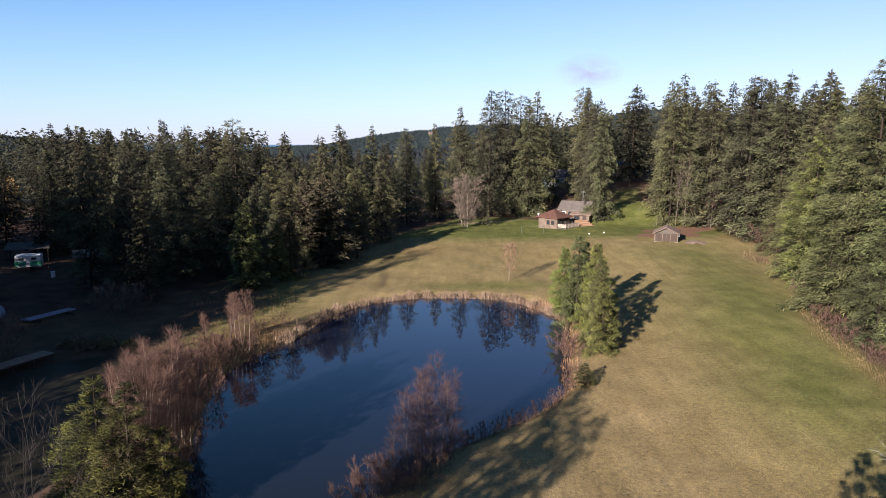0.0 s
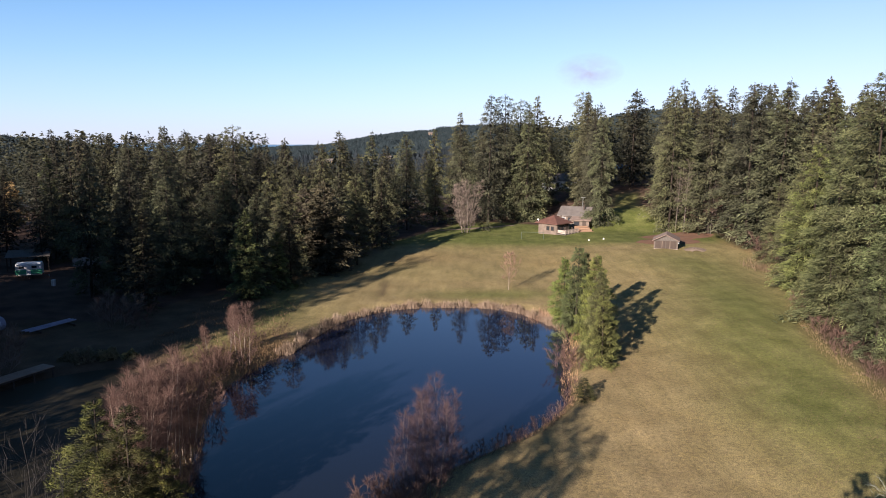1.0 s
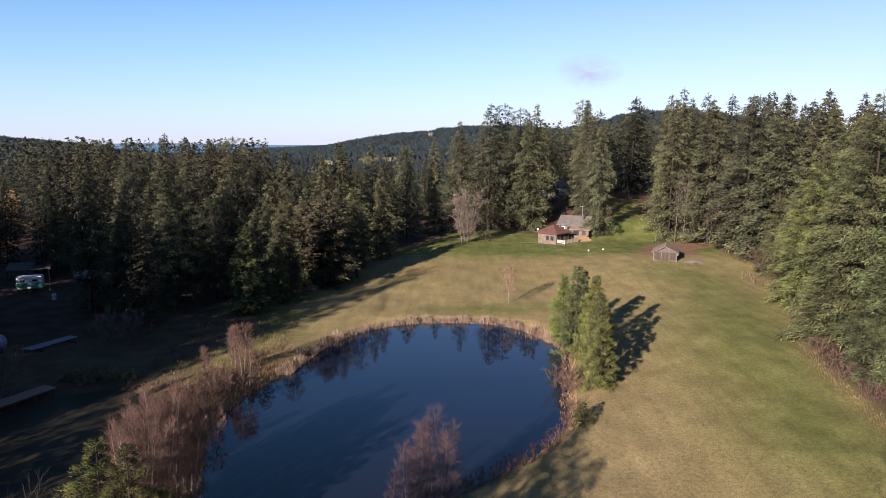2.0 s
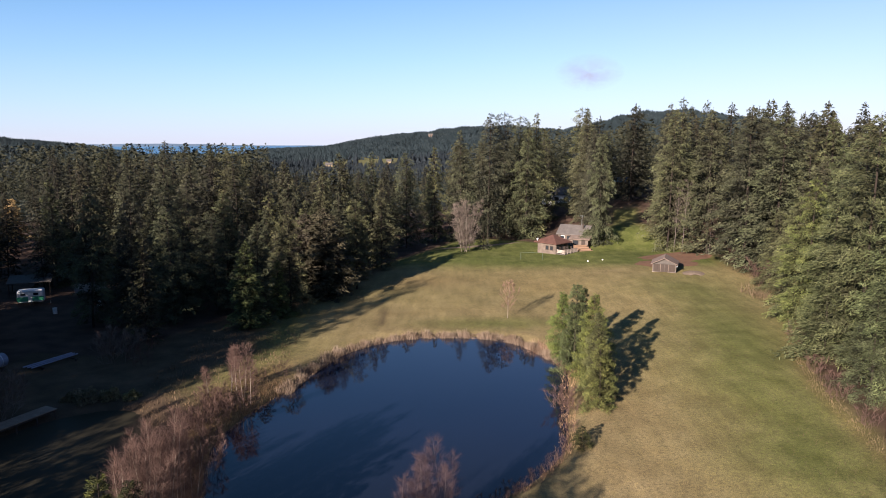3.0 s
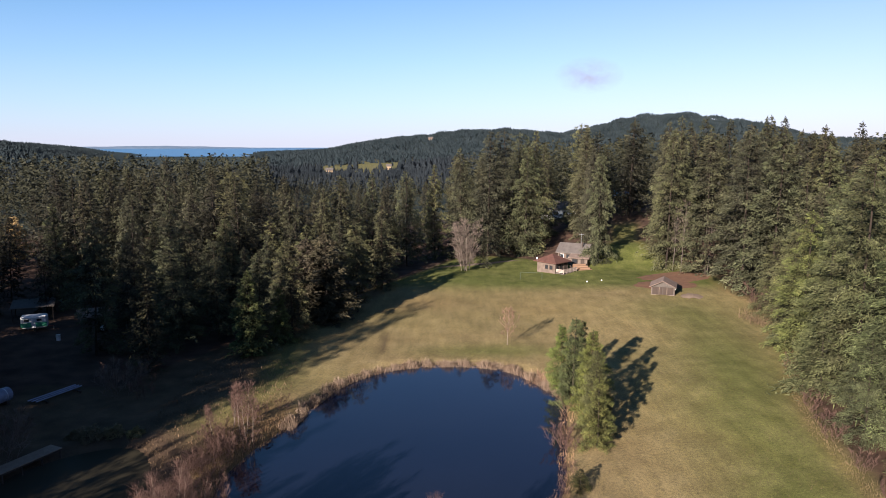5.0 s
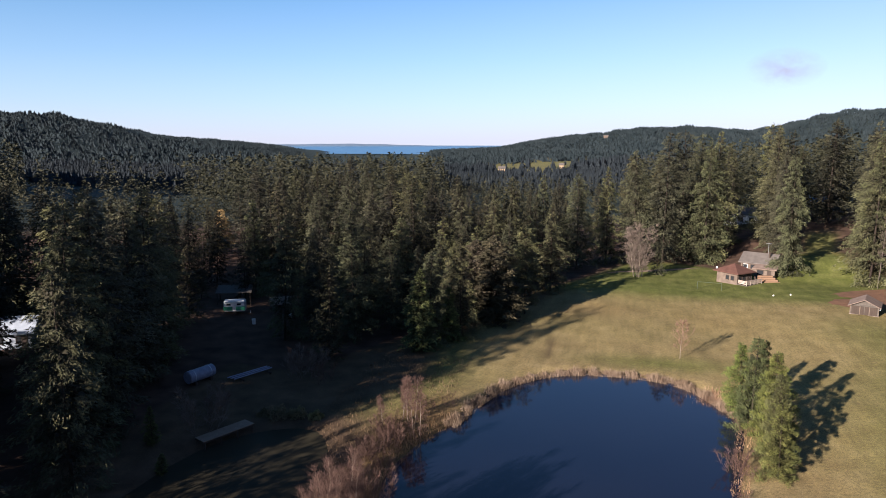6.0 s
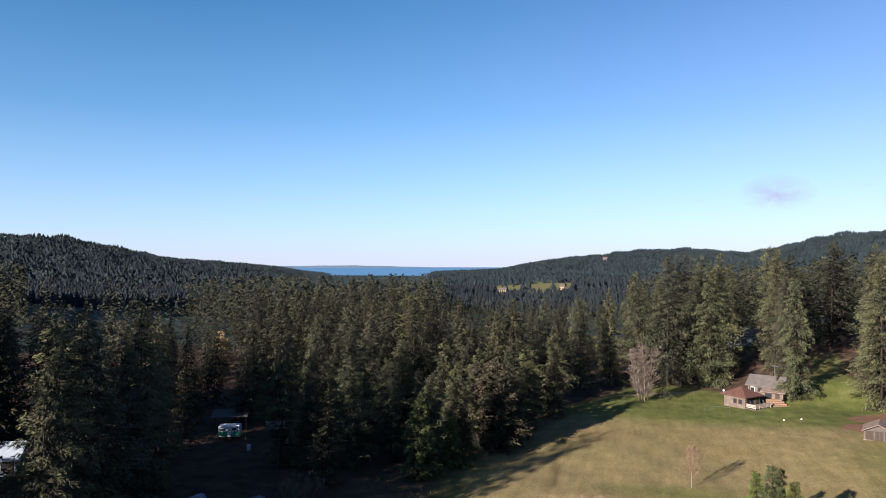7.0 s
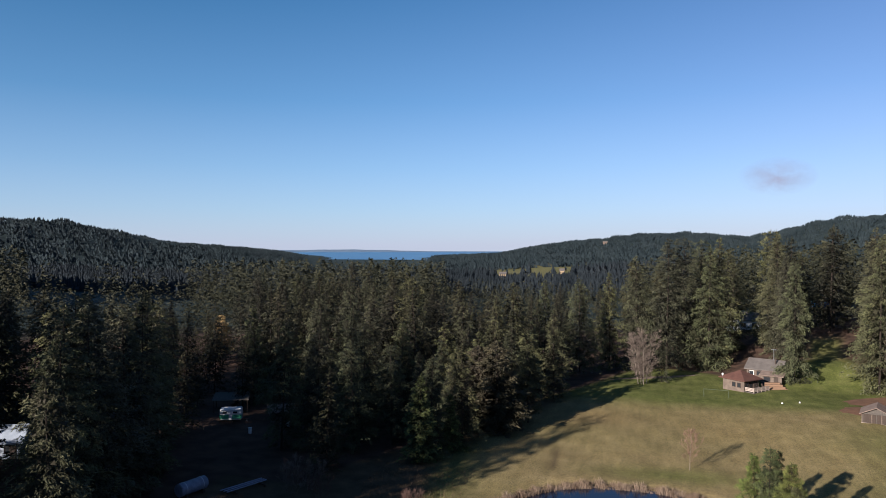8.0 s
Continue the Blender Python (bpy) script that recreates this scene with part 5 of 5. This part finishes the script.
rear = thing("house", pose(33.0, 170.4, 3.3, 0, 0, -26), "grey-roofed rear house with shingled walls beneath a tall fir", "house")
part("wall", gable_walls(-3.6, 3.4, -3.2, 3.2, -1.4, 2.6, 4.25), SHAKE, rear)
part("roof", gable_roof(-3.6, 3.4, -3.2, 3.2, 2.7, 4.4, 0.5), SHINGLE_GREY, rear, "weathered grey shingle roof")
bm = bmesh.new()
for x0, x1, y0, y1 in ((0.2, 4.4, -5.8, -5.6), (0.2, 0.4, -5.6, -3.22), (4.2, 4.4, -5.6, -3.22)):
    box(bm, x0, x1, y0, y1, -1.4, 1.85)
part("porch_wall", bm, SHAKE, rear)
part("porch_roof", slab(bmesh.new(), [(-0.2, -6.3, 1.75), (4.9, -6.3, 1.75), (4.9, -3.25, 2.45), (-0.2, -3.25, 2.45)], 0.15), ROOF_SHAKE, rear, "low brown lean-to roof")
window_part(rear, -2.6, -3.2, 1.0, 1.0, 1.0, "-y", WHITE_PAINT)
window_part(rear, -1.0, -3.2, 1.0, 1.0, 1.0, "-y")
window_part(rear, 1.4, -5.8, 0.4, 1.4, 1.0, "-y")
part("porch_door", boxed(2.8, 3.7, -5.86, -5.805, -0.6, 1.5), BOARD_DARK, rear, "dark wooden door under the lean-to")
part("chimney", rod(bmesh.new(), (2.0, -1.4, 3.4), (2.0, -1.4, 5.0), 0.16, sides=8), BOARD_DARK, rear, "dark stove pipe")
mast = part("aerial", rod(bmesh.new(), (1.2, 0.3, 4.0), (1.2, 0.3, 6.8), 0.035), GALVANIZED, rear, "thin television aerial")
part("crossbar", rod(bmesh.new(), (0.6, 0.3, 6.6), (1.8, 0.3, 6.6), 0.03), GALVANIZED, mast)

terrace = thing("terrace_steps", pose(32.8, 160.6, 2.45, 0, 0, 8), "fresh tan timber terrace steps below the house", "steps")
for k in range(4):
    part("tread", boxed(-2.2 + 0.15 * k, 2.4 - 0.35 * k, 0.5 * k, 0.5 * k + 0.5, -0.4, 0.36 * (k + 1)), TIMBER_NEW, terrace)
for k in range(2):
    r = part("stringer", slab(bmesh.new(), [(-2.6 - 0.9 * k, 0.0, 0.25), (-2.35 - 0.9 * k, 0.0, 0.25), (-2.35 - 0.9 * k, 2.0, 1.5), (-2.6 - 0.9 * k, 2.0, 1.5)], 0.3), BOARD_DARK, terrace)

# ---- the shed ----
SZ = at(42.4, 132.5, 0.1)
shed = thing("shed", pose(42.4, 131.2, SZ, 0, 0, -20) @ Matrix.Scale(0.89, 4), "small weathered board shed with a grey-brown gable roof", "shed")
part("wall", gable_walls(-2.45, 2.45, 0.0, 5.2, -0.4, 2.0, 2.0), BOARD, shed)
for y in (0.02, 5.0):
    bm = bmesh.new()
    f = [bm.verts.new(c) for c in ((-2.45, y, 2.0), (2.45, y, 2.0), (0, y, 3.0), (-2.45, y + 0.16, 2.0), (2.45, y + 0.16, 2.0), (0, y + 0.16, 3.0))]
    for q in ((0, 1, 2), (5, 4, 3), (0, 2, 5, 3), (1, 4, 5, 2), (0, 3, 4, 1)):
        bm.faces.new([f[i] for i in q])
    part("gable", bm, BOARD, shed)
bm = bmesh.new()
slab(bm, [(-2.8, -0.7, 1.84), (0, -0.7, 3.2), (0, 5.5, 3.2), (-2.8, 5.5, 1.84)][::-1], 0.12)
slab(bm, [(2.8, -0.7, 1.84), (2.8, 5.5, 1.84), (0, 5.5, 3.2), (0, -0.7, 3.2)][::-1], 0.12)
part("roof", bm, ROOF_SHAKE, shed, "weathered shake gable roof")
for x0 in (-2.15, 0.06):
    d = part("door", boxed(x0, x0 + 2.09, -0.1, -0.02, 0.1, 1.75), BOARD_DARK, shed, "dark board door leaf")
    for x in (x0 + 0.04, x0 + 0.45, x0 + 0.86, x0 + 1.27, x0 + 1.68, x0 + 1.98):
        part("batten", boxed(x, x + 0.08, -0.14, -0.102, 0.1, 1.75), BOARD_DARK, d)
for x in (-2.42, -0.82, 0.78, 2.3):
    part("post", boxed(x, x + 0.13, -0.17, -0.142, 0.08, 1.78), SHAKE, shed, "weathered timber post")
part("sill", boxed(-2.5, 2.5, -0.2, -0.01, -0.15, 0.08), RAIL_PAINT, shed)
part("lintel", boxed(-2.45, 2.45, -0.12, -0.01, 1.78, 1.95), BOARD, shed)
part("lamp", boxed(2.46, 2.66, 0.3, 0.5, 1.25, 1.45), GALVANIZED, shed)


def patch_on_ground(name, x, y, rx, ry, mat, lift, seed, label, turn=0.0):
    """A low uneven mound that hugs the ground."""
    g = np.random.default_rng(seed)
    rings, sides = 7, 26
    wob = 1 + 0.14 * np.sin(np.arange(sides) * 6.2832 / sides * 3 + seed) + g.normal(0, 0.05, sides)
    verts = [(0, 0, 0)]
    for i in range(1, rings + 1):
        for k in range(sides):
            a = 6.2832 * k / sides
            verts.append((i / rings * rx * wob[k] * math.cos(a), i / rings * ry * wob[k] * math.sin(a), 0))
    c, sn = math.cos(turn), math.sin(turn)
    out = []
    for j, (u, v, _) in enumerate(verts):
        px, py = x + c * u - sn * v, y + sn * u + c * v
        f = min(1.0, math.hypot(u / rx, v / ry))
        out.append((px, py, float(land(px, py)) + lift * (1 - f ** 2) * g.uniform(0.7, 1.2) + (0.03 if f < 0.95 else -0.06)))
    faces = [(0, 1 + k, 1 + (k + 1) % sides) for k in range(sides)]
    for i in range(rings - 1):
        for k in range(sides):
            j = (k + 1) % sides
            faces.append((1 + i * sides + k, 1 + (i + 1) * sides + k, 1 + (i + 1) * sides + j, 1 + i * sides + j))
    return tagged(new(name, mesh_of(name, out, faces, mat, True)), label, "ground", kind="structure")


patch_on_ground("ground_litter", 46.0, 141.0, 7.0, 5.0, LEAF_LITTER, 0.12, 3, "rust-brown fallen leaves behind the shed")
patch_on_ground("ground_pad", 47.6, 130.0, 2.1, 2.2, CONCRETE, 0.4, 4, "pale bare pad of earth beside the shed")
patch_on_ground("ground_litter", 51.0, 150.0, 8.0, 7.0, LEAF_LITTER, 0.08, 5, "rust-brown fallen needles under the firs")
patch_on_ground("ground_path", 9.5, 172.0, 13.0, 1.1, CONCRETE, 0.03, 6, "pale gravel drive beside the lawn", 0.42)


# ---- on the lawn ----
def white_tub(x, y, label):
    ob = thing("tub", pose(x, y, at(x, y, 0.02)), label, "tub", "white tubs on the lawn")
    bm = bmesh.new()
    bmesh.ops.create_cone(bm, cap_ends=True, segments=16, radius1=0.17, radius2=0.12, depth=0.26, matrix=pose(0, 0, 0.13))
    bmesh.ops.bevel(bm, geom=[e for e in bm.edges if e.calc_length() < 0.3], offset=0.04, segments=2, affect="EDGES")
    part("body", bm, WHITE_PAINT, ob)
    part("rim", rod(bmesh.new(), (0, 0, 0.0), (0, 0, 0.05), 0.19, sides=16), WHITE_PAINT, ob)
    return ob


white_tub(31.1, 147.0, "small white upturned tub on the lawn")
white_tub(34.4, 147.8, "small white upturned tub on the lawn beside another")
goal = thing("goal_frame", pose(19.7, 152.2, at(19.7, 152.2, 0.0), 0, 0, -12), "slim pale green goal frame standing on the lawn", "goal")
part("crossbar", rod(bmesh.new(), (-2.4, 0, 1.6), (2.4, 0, 1.6), 0.035), GOAL_PAINT, goal)
for x in (-2.4, 2.4):
    part("post", rod(bmesh.new(), (x, 0, -0.1), (x, 0, 1.6), 0.035), GOAL_PAINT, goal)
    part("stay", rod(bmesh.new(), (x, 0, 1.6), (x, 1.3, 0.0), 0.025), GOAL_PAINT, goal)

# ---- the shaded yard ----
dock = thing("dock", pose(-41.6, 65.6, 0.0, 0, 0, 65), "low weathered plank dock on posts over the backwater", "dock")
for k in range(20):
    x = -3.2 + 0.325 * k
    part("plank", boxed(x, x + 0.305, -0.9, 0.9, 1.05, 1.12), DOCK_PLANK, dock)
for y in (-0.75, 0.75):
    part("beam", boxed(-3.2, 3.3, y - 0.07, y + 0.07, 0.85, 1.045), BOARD_DARK, dock)
    for x in (-3.0, -1.0, 1.1, 3.1):
        part("post", rod(bmesh.new(), (x, y, -1.4), (x, y, 0.85), 0.09), BOARD_DARK, dock)

tank = thing("steel_tank", pose(-53.85, 79.7, at(-53.85, 79.7, 0.0), 0, 0, 73), "grey-blue steel tank lying on timber blocks", "tank")
bm = bmesh.new()
bmesh.ops.create_cone(bm, cap_ends=True, segments=24, radius1=0.85, radius2=0.85, depth=4.2, matrix=pose(0, 0, 1.1, 0, 90, 0))
bmesh.ops.bevel(bm, geom=[e for e in bm.edges if e.calc_length() < 1.0 and len(e.link_faces) == 2 and abs(e.verts[0].co.x - e.verts[1].co.x) < 0.01], offset=0.08, segments=2, affect="EDGES")
part("shell", bm, TANK_PAINT, tank, "dull blue-grey painted shell")
for x in (-1.3, 1.3):
    part("block", boxed(x - 0.15, x + 0.15, -0.8, 0.8, -0.1, 0.42), BOARD_DARK, tank)
    part("hoop", rod(bmesh.new(), (x - 0.05, 0, 1.1), (x + 0.05, 0, 1.1), 0.88, sides=24), GALVANIZED, tank)
for k in range(3):
    a = 0.6 * k
    pz = at(-49.2, 84.5, 0) + 0.35
    ob = tagged(part("pipe", rod(bmesh.new(), (-50.9 + a, 81.6 - 0.15 * k, pz), (-47.9 + a * 0.8, 87.2 - 0.2 * k, pz + 0.1), 0.09, sides=8), PIPE), "long pale plastic pipe lying on trestles in the yard", "pipe", "pipes in the yard")
for t in (0.15, 0.85):
    x, y = -50.5 + 3.0 * t, 81.6 + 5.4 * t
    ob = thing("trestle", pose(x + 0.3, y, at(x, y, 0), 0, 0, 62), "low timber trestle under the pipes", "trestle", "trestles in the yard")
    part("bar", boxed(-0.08, 0.08, -1.4, 1.4, 0.12, 0.26), BOARD_DARK, ob)
    for yy2 in (-1.2, 1.2):
        part("leg", boxed(-0.08, 0.08, yy2 - 0.08, yy2 + 0.08, -0.15, 0.12), BOARD_DARK, ob)


def camper(x, y, turn, label):
    ob = thing("camper_trailer", pose(x, y, at(x, y, 0), 0, 0, turn) @ Matrix.Scale(0.92, 4), label, "trailer")
    body = part("body", boxed(-2.1, 2.1, -1.05, 1.05, 0.55, 2.75, bevel=0.18), WHITE_PAINT, ob)
    part("stripe", boxed(-2.12, 2.12, -1.075, -1.052, 0.8, 1.6), GREEN_PAINT, body, "green stripe")
    for x0 in (-1.5, 0.5):
        part("window", boxed(x0, x0 + 0.8, -1.09, -1.06, 1.85, 2.25), GLASS, body)
    part("door", boxed(-0.35, 0.3, -1.09, -1.06, 0.65, 2.35), WHITE_PAINT, body)
    for y0 in (-0.95, 0.95):
        w = part("wheel", rod(bmesh.new(), (0.1, y0 - 0.1, 0.33), (0.1, y0 + 0.1, 0.33), 0.34, sides=16), BOARD_DARK, ob)
    part("drawbar", boxed(2.1, 3.2, -0.06, 0.06, 0.5, 0.6), RUST, ob)
    part("jack", rod(bmesh.new(), (3.0, 0, -0.05), (3.0, 0, 0.52), 0.05), GALVANIZED, ob)
    return ob


camper(-68.2, 113.2, 22, "old white camper trailer with a green stripe under the firs")
for k, (x, y, mt, lb) in enumerate(((-58.3, 114.4, RUST, "rusty red drum in the yard"), (-57.2, 113.6, WHITE_PAINT, "white plastic drum in the yard"), (-61.5, 108.0, WHITE_PAINT, "white plastic drum in the yard"))):
    ob = thing("drum", pose(x, y, at(x, y, 0.01)), lb, "drum", "drums in the yard")
    part("shell", rod(bmesh.new(), (0, 0, 0), (0, 0, 0.95), 0.32, sides=16), mt, ob)
    for z in (0.02, 0.32, 0.62, 0.9):
        part("ring", rod(bmesh.new(), (0, 0, z), (0, 0, z + 0.04), 0.345, sides=16), mt, ob)


def outbuilding(name, x, y, turn, w, d, h, rise, wall, roof, label, category="building"):
    ob = thing(name, pose(x, y, at(x, y, 0.1), 0, 0, turn), label, category)
    part("wall", gable_walls(-w / 2, w / 2, -d / 2, d / 2, -0.5, h, h + rise - 0.1), wall, ob)
    part("roof", gable_roof(-w / 2, w / 2, -d / 2, d / 2, h + 0.1, h + rise, 0.5), roof, ob)
    for k in range(max(1, int(w // 3))):
        window_part(ob, -w / 2 + 1.5 + 3 * k, -d / 2, 1.0, 1.3, 1.2, "-y")
    part("door", boxed(w / 2 - 1.4, w / 2 - 0.5, -d / 2 - 0.05, -d / 2 - 0.004, 0.0, 2.05), BOARD_DARK, ob)
    return ob


carport = thing("carport", pose(-72.5, 120.5, at(-72.5, 120.5, 0.0), 0, 0, 24), "open carport with a low grey board roof behind the trailer", "carport")
part("roof", slab(bmesh.new(), [(-3.4, -2.2, 2.5), (3.4, -2.2, 2.5), (3.4, 2.2, 3.2), (-3.4, 2.2, 3.2)], 0.1), BOARD, carport)
for x in (-3.1, 3.1):
    for y, z in ((-2.0, 2.42), (2.0, 3.05)):
        part("post", boxed(x - 0.08, x + 0.08, y - 0.08, y + 0.08, -0.3, z), BOARD_DARK, carport)
outbuilding("shed", -60.5, 117.5, 30, 4.0, 3.2, 2.1, 0.9, BOARD, ROOF_SHAKE, "low brown shed among the firs by the yard", "shed")
outbuilding("barn", -91.0, 84.5, 30, 9, 6, 2.8, 1.8, PALE_METAL, PALE_METAL, "pale metal-roofed barn half hidden by firs", "barn")
outbuilding("cottage", 38.5, 231.0, -6, 11, 7, 3.2, 2.0, WHITE_PAINT, SHINGLE_GREY, "white cottage seen between the trunks", "house")
outbuilding("hut", 64.0, 250.0, -10, 4, 4, 4.6, 1.4, TAN_WALL, BLUE_TARP, "hut under a bright blue tarpaulin roof", "hut")
for r, az, w, wall, lb in ((700, 14.6, 16, WHITE_PAINT, "white farm building far across the valley"), (905, 4.4, 6, TAN_WALL, "pale farmhouse beside a distant field"), (820, 9.2, 8, TAN_WALL, "tan shed beside a distant field"), (1900, 1.0, 12, SHAKE, "pale house high on the wooded hill")):
    x, y = -r * math.sin(radians(az)), r * math.cos(radians(az))
    outbuilding("farmhouse", x, y, az, w, 8, 4.5 if r < 1500 else 8, 2.5, wall, SHINGLE_GREY, lb, "house")
tree_thing("withered_cedar", conifer(70, 11.5, 3.0, WITHERED, 0.36, 1.6, 0.02, 0.1, 0.5, 2.4), pose(-112, 181, at(-112, 181)), "withered tan cedar catching the sun in the wood", "tree", "")

# ---- a wisp of cloud ----
def cloud_material():
    m, n, l, b = material("thin_cloud", 1.0, 0.0, 0.0)
    tc = n.new("ShaderNodeTexCoord")
    grad = n.new("ShaderNodeTexGradient")
    grad.gradient_type = "SPHERICAL"
    l.new(tc.outputs["Object"], grad.inputs["Vector"])
    puff = noise_tex(n, l, 1.6, 3)
    mul = n.new("ShaderNodeMath")
    mul.operation = "MULTIPLY_ADD"
    l.new(puff, mul.inputs[0])
    mul.inputs[1].default_value, mul.inputs[2].default_value = 0.7, -0.15
    al = n.new("ShaderNodeMath")
    al.operation, al.use_clamp = "MULTIPLY", True
    l.new(mul.outputs[0], al.inputs[0])
    l.new(grad.outputs["Fac"], al.inputs[1])
    soft = n.new("ShaderNodeMath")
    soft.operation, soft.use_clamp = "MULTIPLY", True
    soft.inputs[1].default_value = 2.3
    l.new(al.outputs[0], soft.inputs[0])
    l.new(soft.outputs[0], b.inputs["Alpha"])
    b.inputs["Base Color"].default_value = (0.11, 0.105, 0.14, 1)
    return m


bm = bmesh.new()
bmesh.ops.create_grid(bm, x_segments=12, y_segments=6, size=1.0)
for v in bm.verts:
    v.co.z = 0.08 * math.sin(3 * v.co.x) * math.cos(2 * v.co.y)
cl = part("cloud", bm, cloud_material())
cl.matrix_world = pose(612, 3000, 306, 96, 0, -11.5) @ Matrix.Diagonal((150, 80, 60, 1))
tagged(cl, "small thin pinkish wisp of cloud low in the sky", "cloud", kind="structure")
